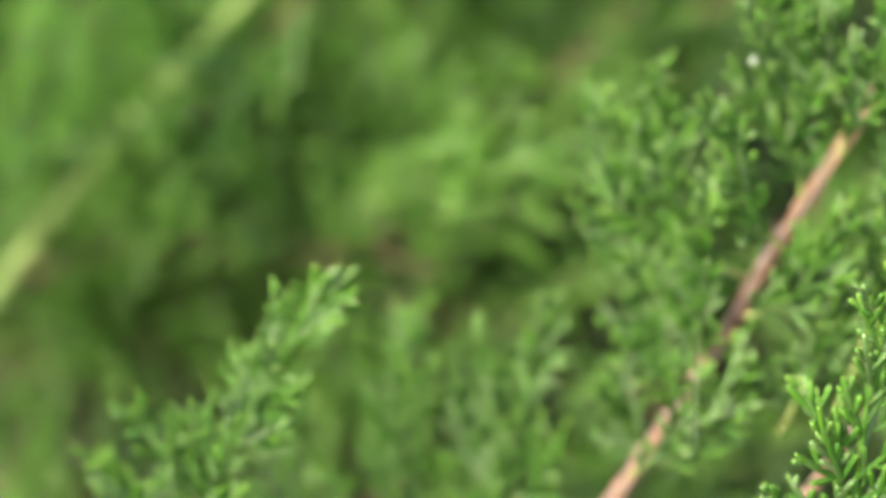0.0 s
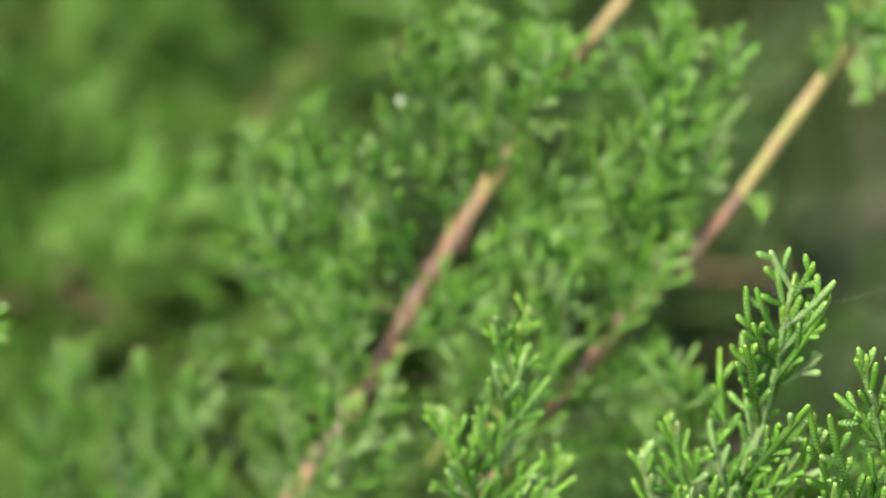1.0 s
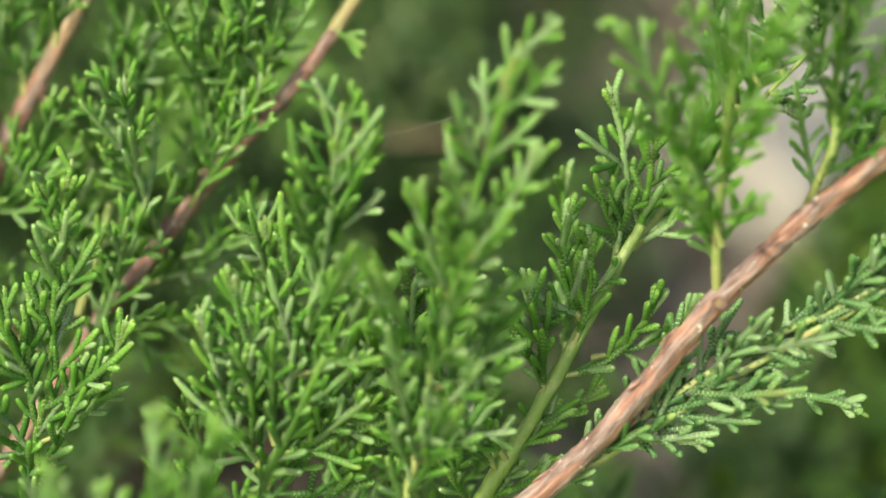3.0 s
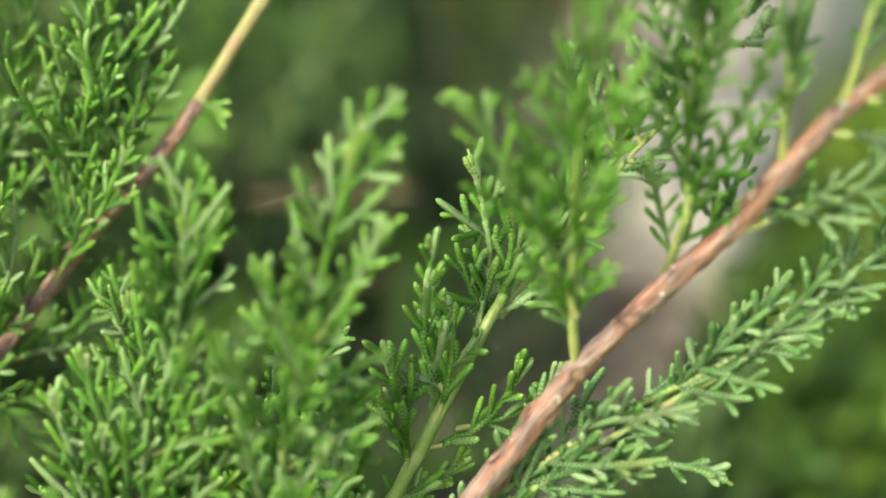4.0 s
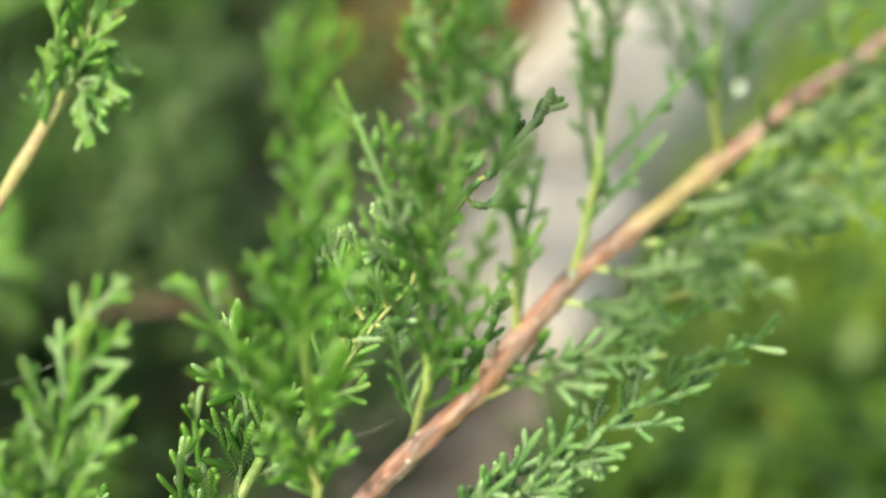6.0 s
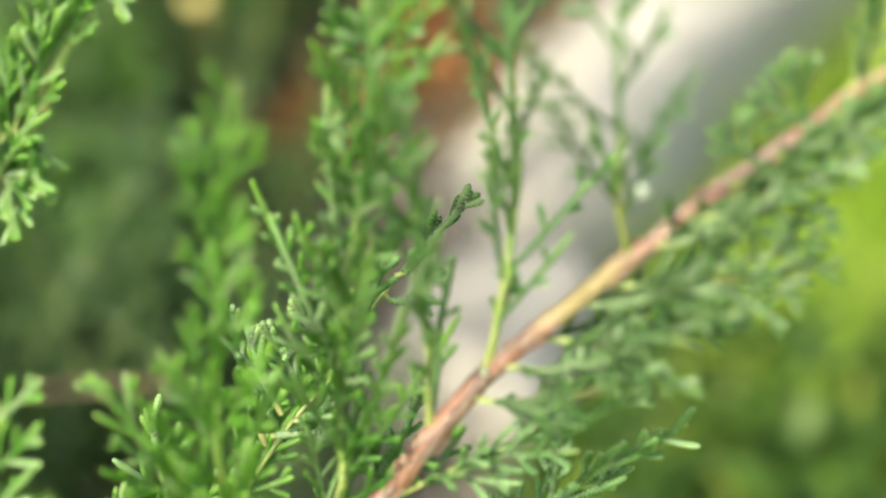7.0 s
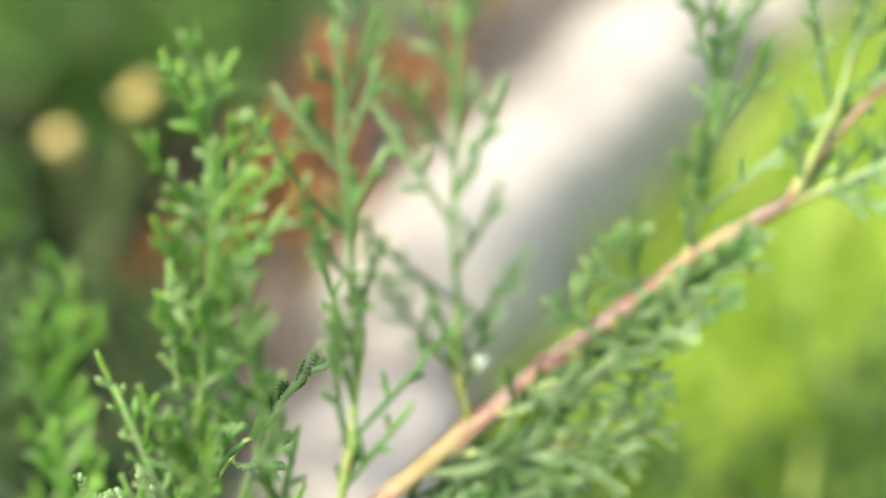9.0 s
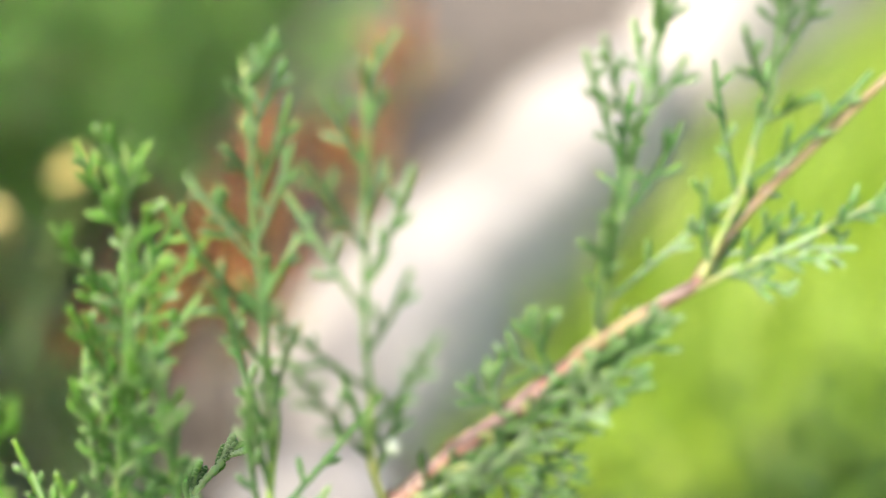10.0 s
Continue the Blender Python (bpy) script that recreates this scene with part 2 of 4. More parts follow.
def grow(rnd, base, mid, tip, width, dens, fine):
    """A spray: the twig of its axis, and side branchlets on alternate sides, each with its own limb and cords."""
    base, mid, tip = (np.array(p, float) for p in (base, mid, tip))
    axis = bezier(base, 2 * mid - 0.5 * (base + tip), tip, 40)
    wave = np.linspace(0, 1, 40)[:, None]
    for beat in (1.5, 3.0, 5.0):
        axis = axis + rnd.normal(0, 0.011 / beat, 3) * np.linalg.norm(tip - base) * np.sin(wave * math.pi * beat * 2) * np.sin(wave * math.pi)
    along = np.r_[0, np.cumsum(np.linalg.norm(np.diff(axis, axis=0), axis=1))]
    length = along[-1]
    tan, _, _ = frames_along(axis)
    twig, sets = Soup(), []
    thick = 0.0004 + 0.0045 * min(length, 0.08)
    n = 18 if fine else 5
    pick = np.linspace(0, 39, n).astype(int)
    s = np.linspace(0, 1, n)
    tube(twig, axis[pick], thick * (1 - 0.62 * s) * (1 + 0.10 * rnd.standard_normal(n)), 6 if fine else 3, 0.45 + 0.5 * s)
    thin = (0.0009, 0.00053, 0.00049, 0.00055)[fine]
    gap = (0.0023 if fine else 0.0046) / dens
    place, side = max(0.05 * length, 0.002), 1
    while place < length - 0.002:
        u = place / length
        i = min(38, int(np.searchsorted(along, place)))
        t, here = tan[i], axis[i]
        flat = unit(np.cross(FACE, t))
        turn = rnd.normal(0, 0.42) + (math.pi if side < 0 else 0) + (rnd.choice((-1.3, 1.3)) if rnd.random() < 0.3 else 0)
        out = flat * math.cos(turn) + unit(np.cross(t, flat)) * math.sin(turn)
        lean = math.radians(rnd.uniform(26, 48))
        way = unit(t * math.cos(lean) + out * math.sin(lean))
        form = min(1.0, 0.45 + u * 4.0) * (1.0 - 0.75 * u ** 1.5)
        reach = width * 1.5 * form * rnd.uniform(0.55, 1.2)
        side = -side
        place += gap * rnd.uniform(0.6, 1.4)
        soup = Soup(int(rnd.integers(1e6)), 1)
        sets.append((here, soup))
        if reach < 0.0062:
            cord(soup, rnd, here, way, max(reach, 0.0034), thin * rnd.uniform(0.88, 1.12), fine, 0.25 + 0.3 * u, 0.75 + 0.25 * u, t * 0.6)
            continue
        curl = t * rnd.uniform(0.5, 1.3) + rnd.normal(0, 0.25, 3)
        limb = bezier(here, here + way * reach * 0.55, here + way * reach * 0.93 + curl * reach * 0.22, 10)
        ltan, _, _ = frames_along(limb)
        cord(soup, rnd, here, way, reach, thin * 1.05, fine, 0.0, 0.95, curl)
        open_form = dens < 0.7 and fine
        step, bit, inner = (0.0030 if open_form else 0.0042 if not fine else 0.0019 if fine == 2 else 0.0020), (0.3 * reach if open_form else 0.0014), 1
        while bit < reach * 0.82:
            w = bit / reach
            j = min(8, int(w * 9))
            lt = ltan[j]
            cross = unit(np.cross(FACE + 0.2 * rnd.standard_normal(3), lt))
            la = math.radians(rnd.uniform(34, 58))
            spin = rnd.normal(0, 0.45)
            cross = cross * math.cos(spin) + np.cross(lt, cross) * math.sin(spin)
            go = unit(lt * math.cos(la) + cross * inner * math.sin(la))
            size = (0.0024 + 0.0032 * (1 - w)) * rnd.uniform(0.65, 1.2) * min(1.0, 0.5 + reach / 0.016)
            start = limb[j] + (limb[j + 1] - limb[j]) * (w * 9 - j) - go * 0.0003
            cord(soup, rnd, start, go, size, thin * rnd.uniform(0.84, 1.1), fine, 0.05 + 0.3 * w, 0.55 + 0.3 * w + 0.15 * u, t * 0.5)
            inner = -inner
            bit += step * rnd.uniform(0.7, 1.35)
        if fine == 2 and rnd.random() < 0.10:
            awl(soup, rnd, here, unit(t * 0.8 + out * 0.6), rnd.uniform(0.005, 0.0075), 1.7)
        if fine >= 2 and rnd.random() < 0.3:
            awl(soup, rnd, here, unit(t * 0.8 + out * 0.7), rnd.uniform(0.0018, 0.0032))
    soup = Soup(int(rnd.integers(1e6)), 1)
    sets.append((axis[5], soup))
    if fine:
        lead = axis[5:39]
        m = max(8, int(length * 0.85 / (0.0004 if fine == 3 else 0.0008)))
        lead = np.stack([np.interp(np.linspace(0, 33, m), np.arange(34), lead[:, c]) for c in range(3)], 1)
        k, i = np.arange(m)[:, None], np.arange(8)[None]
        shape = 0.74 + 0.46 * ((k + 1.5 * ((i // 2) % 2)) % 3) / 2.5
        size = np.linspace(max(thick * 0.75, thin), thin * 1.05, m)
        tube(soup, lead, size[:, None] * shape, 8, np.linspace(0.1, 0.6, m))
    for kink in (-0.35, 0.0, 0.3):
        go = unit(tan[-1] + 0.5 * kink * unit(np.cross(FACE, tan[-1])) * 1.6)
        cord(soup, rnd, axis[36] - tan[-1] * 0.0022, go, rnd.uniform(0.0030, 0.0046), thin * 1.1, fine, 0.6, 1.0, tan[-1] * 0.3)
    return twig, sets


def awl(soup, rnd, start, way, size, fat=1.0):
    """A short pointed leaf at a joint."""
    pts = bezier(start, start + way * size * 0.5, start + way * size + 0.15 * size * rnd.standard_normal(3), 4)
    tube(soup, pts, fat * np.array((0.00036, 0.00038, 0.00026, 0.00006)), 6, np.full(4, 0.55))


def branch(place, label):
    """A branch as a thing; its stem and sprays hang under it."""
    ob = new("juniper_branch")
    ob.location = place
    ob.empty_display_size = 0.01
    return tagged(ob, label, "branch", "juniper branches")


def under(name, mesh, parent, place, label=""):
    ob = new(name, mesh)
    ob.parent = parent
    ob.location = place
    return tagged(ob, label) if label else ob


def smooth_line(points, n):
    """A line through the points, rounded between them."""
    p = np.array(points, float)
    p = np.vstack([2 * p[0] - p[1], p, 2 * p[-1] - p[-2]])
    out = []
    for i in range(1, len(p) - 2):
        for s in np.linspace(0, 1, n, endpoint=False):
            a, b, c, d = p[i - 1:i + 3]
            out.append(0.5 * (2 * b + (c - a) * s + (2 * a - 5 * b + 4 * c - d) * s * s + (3 * b - a - 3 * c + d) * s ** 3))
    return np.array(out + [p[-2]])


def stem(parent, points, r0, r1, material=None, rich=True, green=0.35, olive=()):
    """A woody stem with swollen joints, ridged peeling bark and loose bark strips."""
    material = material or BARK
    rnd = np.random.default_rng(int(abs(points[0][0]) * 1e5) + 7)
    line = smooth_line(points, 24 if rich else 6)
    n, sides = len(line), 14 if rich else 6
    s = np.linspace(0, 1, n)
    r = r0 + (r1 - r0) * s
    line = line + 0.06 * r[:, None] * np.stack([np.convolve(rnd.standard_normal(n + 6), np.ones(7) / 3, "valid") for _ in range(3)], 1)
    for k in range(1, len(points) - 1):
        r = r * (1 + 0.14 * np.exp(-((s - k / (len(points) - 1)) * n / 5) ** 2))
    ridges = 1 + 0.07 * rnd.standard_normal(sides)[None] + 0.035 * rnd.standard_normal((n, sides))
    soup = Soup()
    young = 0.0 * s if material is BARK else green + 0.35 * s
    for middle, width in olive:
        young = young + 0.85 * np.exp(-((s - middle) / width) ** 4)
    tube(soup, line, r[:, None] * ridges, sides, young)
    origin = np.array(parent.location)
    ob = under("stem", soup.mesh("stem", material, line[0]), parent, Vector(line[0] - origin), "brown woody stem with peeling bark" if material is BARK else "")
    if rich and material is BARK:
        tan, a, b = frames_along(line)
        for _ in range(int(n / 7)):
            i = rnd.integers(4, n - 12)
            th = rnd.uniform(0, 2 * math.pi)
            out = a[i] * math.cos(th) + b[i] * math.sin(th)
            start = line[i] + out * r[i] * 0.92
            way = unit(tan[i] * rnd.choice((-1, 1)) + out * rnd.uniform(0.05, 0.3))
            size = rnd.uniform(0.002, 0.006) * r0 / 0.002
            pts = bezier(start, start + way * size * 0.5, start + way * size + out * size * rnd.uniform(-0.05, 0.15), 6)
            strip = Soup()
            tube(strip, pts, np.array((0.38, 0.42, 0.36, 0.26, 0.16, 0.05)) * 0.001, 5, np.zeros(6))
            under("bark_strip", strip.mesh("bark_strip", BARK, start), ob, Vector(start - line[0]), "loose curling strip of bark")
    return ob


def knot(parent, place, out, radius):
    """A round scar where a twig has fallen, with a raised rim."""
    soup = Soup()
    out = unit(np.array(out, float))
    a = unit(np.cross(out, (0.3, 0.1, 1.0)))
    b = np.cross(out, a)
    turn = np.linspace(0, 2 * math.pi, 25)[:, None]
    rim = np.array(place) + radius * (a * np.cos(turn) + 0.85 * b * np.sin(turn))
    tube(soup, rim, 0.28 * radius * (1 + 0.15 * np.sin(turn[:, 0] * 3)), 7, np.zeros(25))
    cup = np.array([np.array(place) - out * radius * 0.5, np.array(place) - out * radius * 0.2, np.array(place)])
    tube(soup, cup, radius * np.array((1.0, 0.95, 0.7)), 12, np.array((0.5, 0.5, 0.5)), 0.1)
    return under("knot", soup.mesh("knot", BARK, place), parent, Vector(place) - parent.location, "round twig scar with a raised rim")


def spray(parent, base, mid, tip, width, seed, dens=1.0, fine=2, material=None):
    """A spray under its branch: the green twig, and every side branchlet as a piece of its own."""
    rnd = np.random.default_rng(seed)
    twig, sets = grow(rnd, base, mid, tip, width, dens, fine)
    ob = under("spray", twig.mesh("spray", TWIG, base), parent, Vector(base) - parent.location, "yellow-green twig with scaly side branchlets")
    if fine:
        for here, soup in sets:
            under("branchlet", soup.mesh("branchlet", material or LEAF, here), ob, Vector(here) - Vector(base))
    else:
        whole = Soup()
        for here, soup in sets:
            whole.join(soup)
        tagged(under("foliage", whole.mesh("foliage", material or LEAF, base), ob, (0, 0, 0)), kind="stuff")
    return ob


def plain_mesh(name, verts, faces, material, smooth=True):
    me = bpy.data.meshes.new(name)
    me.from_pydata(verts, [], faces)
    me.polygons.foreach_set("use_smooth", [smooth] * len(me.polygons))
    me.materials.append(material)
    return me


# ---- ground ----
def ground():
    """Turf to the horizon, fine near the bush."""
    cuts = [-400, -60, -12, -3, -1.2] + [x / 20 for x in range(-16, 37)] + [2.6, 6, 15, 60, 400]
    rnd = np.random.default_rng(3)
    verts = [(x, y, 0.006 * noise.noise((x * 5, y * 5, 0)) if abs(x) < 3 and abs(y) < 3 else 0.0) for y in cuts for x in cuts]
    n = len(cuts)
    faces = [(j * n + i, j * n + i + 1, (j + 1) * n + i + 1, (j + 1) * n + i) for j in range(n - 1) for i in range(n - 1)]
    return tagged(new("ground", plain_mesh("ground", verts, faces, TURF)), "sunny green lawn turf reaching away behind the bush", "lawn", kind="structure")


def edge_x(y):
    """Where the lawn meets the stone edging, which curves away to the right."""
    d = y - 0.45
    return 0.14 + 0.33 * d + 0.48 * d * abs(d)


def bed():
    """The mulched bed under the bush, bounded by the edging stones."""
    verts, faces, cols = [], [], 30
    ys = [-0.2 + 1.7 * k / 48 for k in range(49)]
    for y in ys:
        right = edge_x(y) - 0.01
        for i in range(cols + 1):
            x = right - 2.2 * (1 - i / cols) ** 1.4
            verts.append((x, y, 0.014 + 0.006 * noise.noise((x * 9, y * 9, 3))))
    for j in range(len(ys) - 1):
        for i in range(cols):
            k = j * (cols + 1) + i
            faces.append((k, k + 1, k + cols + 2, k + cols + 1))
    return tagged(new("garden_bed", plain_mesh("garden_bed", verts, faces, SOIL)), "dry brown mulch and soil under the juniper", "soil", kind="structure")


def stone(place, turn, size, seed):
    """A weathered block of limestone with worn corners."""
    bm = bmesh.new()
    bmesh.ops.create_cube(bm, size=1)
    bmesh.ops.subdivide_edges(bm, edges=bm.edges[:], cuts=11, use_grid_fill=True)
    for v in bm.verts:
        p = v.co.copy()
        q = Vector(tuple(math.copysign(abs(2 * c) ** 1.0, c) for c in p))
        worn = (abs(q.x) ** 3.4 + abs(q.y) ** 6 + abs(q.z) ** 3.4) ** (1 / 3.8)
        p = p / max(worn, 1e-6) * max(abs(q.x), abs(q.y), abs(q.z))
        p = Vector((p.x * size[0], p.y * size[1], p.z * size[2]))
        rough = noise.noise(p * 18 + Vector((seed, 0, 0))) * 0.010 + noise.noise(p * 55 + Vector((0, seed, 0))) * 0.004
        v.co = p + p.normalized() * rough
    me = bpy.data.meshes.new("edging_stone")
    bm.to_mesh(me)
    bm.free()
    me.polygons.foreach_set("use_smooth", [True] * len(me.polygons))
    me.materials.append(STONE)
    ob = new("edging_stone", me)
    ob.matrix_world = pose(*place, 0, 0, turn)
    return tagged(ob, "pale weathered limestone block edging the garden bed", "stone", "edging stones")


def grass():
    """Short blades on the sunny lawn beside the stones."""
    rnd = np.random.default_rng(11)
    verts, faces = [], []
    while len(verts) < 5 * 9000:
        y = rnd.uniform(0.30, 1.7)
        x = edge_x(y) + rnd.uniform(0, 0.6) ** 1.2
        h, yaw, w = rnd.uniform(0.018, 0.045), rnd.uniform(0, 6.28), rnd.uniform(0.0008, 0.0016)
        lean = rnd.normal(0, 0.5, 2) * h
        c, s = math.cos(yaw) * w, math.sin(yaw) * w
        k = len(verts)
        verts += [(x - c, y - s, 0), (x + c, y + s, 0), (x + c * 0.8 + lean[0] * 0.4, y + s * 0.8 + lean[1] * 0.4, h * 0.6),
                  (x - c * 0.8 + lean[0] * 0.4, y - s * 0.8 + lean[1] * 0.4, h * 0.6), (x + lean[0], y + lean[1], h)]
        faces += [(k, k + 1, k + 2, k + 3), (k + 3, k + 2, k + 4)]
    return tagged(new("grass", plain_mesh("grass", verts, faces, BLADE)), "short sunlit yellow-green lawn grass", "grass", kind="stuff")


def clover():
    """Low dark green leaves standing in for the shade on the near part of the lawn, with an uneven edge."""
    rnd = np.random.default_rng(23)
    verts, faces = [], []
    count = 0
    while count < 9500:
        y = rnd.uniform(0.30, 0.76)
        x = edge_x(y) + rnd.uniform(0.0, 0.42)
        if y > 0.530 + 0.03 * noise.noise((x * 9, 4.0, 0.0)) + 0.7 * max(0.0, x - 0.28) + rnd.normal(0, 0.035):
            continue
        count += 1
        z, r, yaw = rnd.uniform(0.012, 0.034), rnd.uniform(0.003, 0.006), rnd.uniform(0, 6.28)
        tilt = rnd.normal(0, 0.35, 2)
        k = len(verts)
        for a in range(5):
            c, d = math.cos(yaw + a * 1.2566) * r, math.sin(yaw + a * 1.2566) * r
            verts.append((x + c, y + d, z + c * tilt[0] + d * tilt[1]))
        verts.append((x, y, z - 0.0012))
        faces += [(k + a, k + (a + 1) % 5, k + 5) for a in range(5)]
    # the lawn's shade is put into this dark leaf colour
    m = Mat("lawn_shade_leaf", 0.5, 0.4)
    m.colour(m.ramp(m.island(), (0.0, (0.018, 0.050, 0.003)), (0.7, (0.034, 0.085, 0.004)), (1.0, (0.060, 0.13, 0.008))))
    return tagged(new("clover", plain_mesh("clover", verts, faces, m.m)), "low dark green leaves standing in for shade on the near lawn", "clover", kind="stuff")


ground()
bed()
# dark leaf patch in place of a shadow on the near lawn
clover()
for y, run, size, seed in ((0.548, 0.085, (0.060, 0.070), 7.7), (0.757, 0.315, (0.068, 0.110), 1.0), (1.035, 0.225, (0.074, 0.112), 2.3), (1.27, 0.23, (0.08, 0.115), 4.1), (1.51, 0.23, (0.085, 0.11), 5.7)):
    slope = edge_x(y + 0.05) - edge_x(y - 0.05)
    turn = -math.degrees(math.atan2(slope, 0.1))
    stone((edge_x(y) - 0.5 * size[0] / math.cos(radians(turn)), y, 0.012), turn, (size[0], run / math.cos(radians(turn)), size[1]), seed)
grass()

# ---- the bush in front ----
# the main branch with its peeling bark
main = branch((0.0536, 0.2358, 0.1304), 'reddish brown juniper branch with peeling bark and green sprays')
stem(main, [(0.0400, 0.2302, 0.1161), (0.0519, 0.2353, 0.1283), (0.0704, 0.2404, 0.1419), (0.0807, 0.2450, 0.1516), (0.0927, 0.2507, 0.1648), (0.1048, 0.2558, 0.1748), (0.1155, 0.2562, 0.1854), (0.1212, 0.2553, 0.1938), (0.1295, 0.2577, 0.2027)], 0.0017, 0.0015, BARK)
knot(main, (0.0928, 0.2483, 0.1664), (0.1, -0.85, 0.5), 0.0010)
stem(main, [(0.1295, 0.2577, 0.2027), (0.1377, 0.2552, 0.2115), (0.1484, 0.2549, 0.2209), (0.1599, 0.2565, 0.2290), (0.1691, 0.2583, 0.2346), (0.1800, 0.2593, 0.2421), (0.1927, 0.2619, 0.2474)], 0.0014, 0.0009, BARK, True, 0.35, ((0.25, 0.085), (0.85, 0.08)))
stem(main, [(0.1927, 0.2619, 0.2474), (0.1999, 0.2655, 0.2549), (0.2156, 0.2719, 0.2658), (0.2293, 0.2760, 0.2753)], 0.0008, 0.0006, BARK, True, 0.35, ((0.8, 0.5),))
spray(main, (0.0928, 0.2512, 0.1656), (0.0933, 0.2493, 0.2072), (0.1003, 0.2471, 0.2536), 0.0120, 11, 0.85, 2, FAR_LEAF)
spray(main, (0.0928, 0.2497, 0.1753), (0.0850, 0.2498, 0.1951), (0.0770, 0.2517, 0.2098), 0.0090, 12, 1.05, 2, FAR_LEAF)
spray(main, (0.1054, 0.2581, 0.1746), (0.1110, 0.2609, 0.2082), (0.1183, 0.2763, 0.2685), 0.0170, 13, 1.00, 2, LEAF)
spray(main, (0.1215, 0.2557, 0.1943), (0.1210, 0.2570, 0.2214), (0.1201, 0.2587, 0.2474), 0.0130, 14, 0.69, 2, BLUE_LEAF)
spray(main, (0.1293, 0.2570, 0.2037), (0.1340, 0.2620, 0.2289), (0.1348, 0.2755, 0.2799), 0.0160, 15, 0.58, 2, BLUE_LEAF)
spray(main, (0.1492, 0.2553, 0.2212), (0.1471, 0.2531, 0.2441), (0.1507, 0.2641, 0.2829), 0.0150, 16, 0.55, 2, BLUE_LEAF)
spray(main, (0.1782, 0.2593, 0.2408), (0.1829, 0.2621, 0.2573), (0.1904, 0.2707, 0.2899), 0.0140, 17, 0.68, 2, BLUE_LEAF)
spray(main, (0.1938, 0.2617, 0.2488), (0.2031, 0.2673, 0.2681), (0.2059, 0.2685, 0.2895), 0.0130, 18, 0.66, 2, BLUE_LEAF)
spray(main, (0.1931, 0.2617, 0.2471), (0.2075, 0.2642, 0.2516), (0.2287, 0.2682, 0.2581), 0.0090, 19, 0.80, 2, BLUE_LEAF)
spray(main, (0.0708, 0.2438, 0.1393), (0.1174, 0.2548, 0.1672), (0.1582, 0.2617, 0.1893), 0.0110, 20, 1.00, 3, BLUE_LEAF)
spray(main, (0.0715, 0.2420, 0.1400), (0.1186, 0.2547, 0.1644), (0.1324, 0.2539, 0.1719), 0.0080, 21, 0.90, 3, BLUE_LEAF)
spray(main, (0.0628, 0.2405, 0.1348), (0.0943, 0.2492, 0.1485), (0.1156, 0.2471, 0.1467), 0.0060, 22, 1.00, 3, BLUE_LEAF)
spray(main, (0.1155, 0.2556, 0.1845), (0.1359, 0.2559, 0.1930), (0.1522, 0.2560, 0.1988), 0.0080, 23, 1.00, 2, BLUE_LEAF)
# the next three take the darker leaf colour
spray(main, (0.1361, 0.2559, 0.2092), (0.1517, 0.2512, 0.2110), (0.1648, 0.2494, 0.2148), 0.0100, 24, 1.10, 2, DARK_SHADE_LEAF)
spray(main, (0.1454, 0.2556, 0.2172), (0.1592, 0.2516, 0.2188), (0.1739, 0.2510, 0.2220), 0.0090, 25, 1.20, 2, DARK_SHADE_LEAF)
spray(main, (0.1566, 0.2545, 0.2270), (0.1685, 0.2541, 0.2297), (0.1825, 0.2561, 0.2355), 0.0090, 26, 1.20, 2, DARK_SHADE_LEAF)
spray(main, (0.1681, 0.2567, 0.2342), (0.1777, 0.2569, 0.2367), (0.1901, 0.2604, 0.2440), 0.0080, 27, 1.20, 2, BLUE_LEAF)
spray(main, (0.1728, 0.2570, 0.2369), (0.1713, 0.2576, 0.2406), (0.1699, 0.2594, 0.2463), 0.0050, 28, 1.00, 2, BLUE_LEAF)
spray(main, (0.1659, 0.2566, 0.2329), (0.1644, 0.2567, 0.2357), (0.1638, 0.2579, 0.2402), 0.0050, 29, 1.00, 2, BLUE_LEAF)
spray(main, (0.1098, 0.2575, 0.1779), (0.1157, 0.2650, 0.1843), (0.1209, 0.2729, 0.1918), 0.0050, 30, 0.90, 2, BLUE_LEAF)
# a slender green branch behind it
slender = branch((0.0563, 0.2447, 0.1285), 'slender yellow-green juniper branch with scaly green sprays')
stem(slender, [(0.0450, 0.2345, 0.1134), (0.0554, 0.2441, 0.1279), (0.0623, 0.2500, 0.1372), (0.0696, 0.2554, 0.1478), (0.0778, 0.2634, 0.1602), (0.0831, 0.2677, 0.1676)], 0.0014, 0.0008, TWIG, True, 0.8)
spray(slender, (0.0743, 0.2595, 0.1550), (0.0711, 0.2627, 0.1637), (0.0728, 0.2678, 0.1719), 0.0060, 31, 1.10, 3, LEAF)
spray(slender, (0.0679, 0.2536, 0.1453), (0.0673, 0.2568, 0.1552), (0.0650, 0.2604, 0.1643), 0.0070, 32, 1.10, 3, LEAF)
spray(slender, (0.0705, 0.2559, 0.1483), (0.0797, 0.2585, 0.1510), (0.0862, 0.2645, 0.1587), 0.0040, 33, 0.90, 3, LEAF)
spray(slender, (0.0753, 0.2581, 0.1501), (0.0851, 0.2611, 0.1513), (0.0927, 0.2657, 0.1562), 0.0040, 34, 0.90, 3, LEAF)
spray(slender, (0.0778, 0.2634, 0.1602), (0.0810, 0.2731, 0.1717), (0.0784, 0.2823, 0.1846), 0.0070, 35, 1.20, 3, LEAF)
spray(slender, (0.0623, 0.2500, 0.1372), (0.0675, 0.2520, 0.1406), (0.0732, 0.2543, 0.1443), 0.0050, 36, 1.00, 3, LEAF)
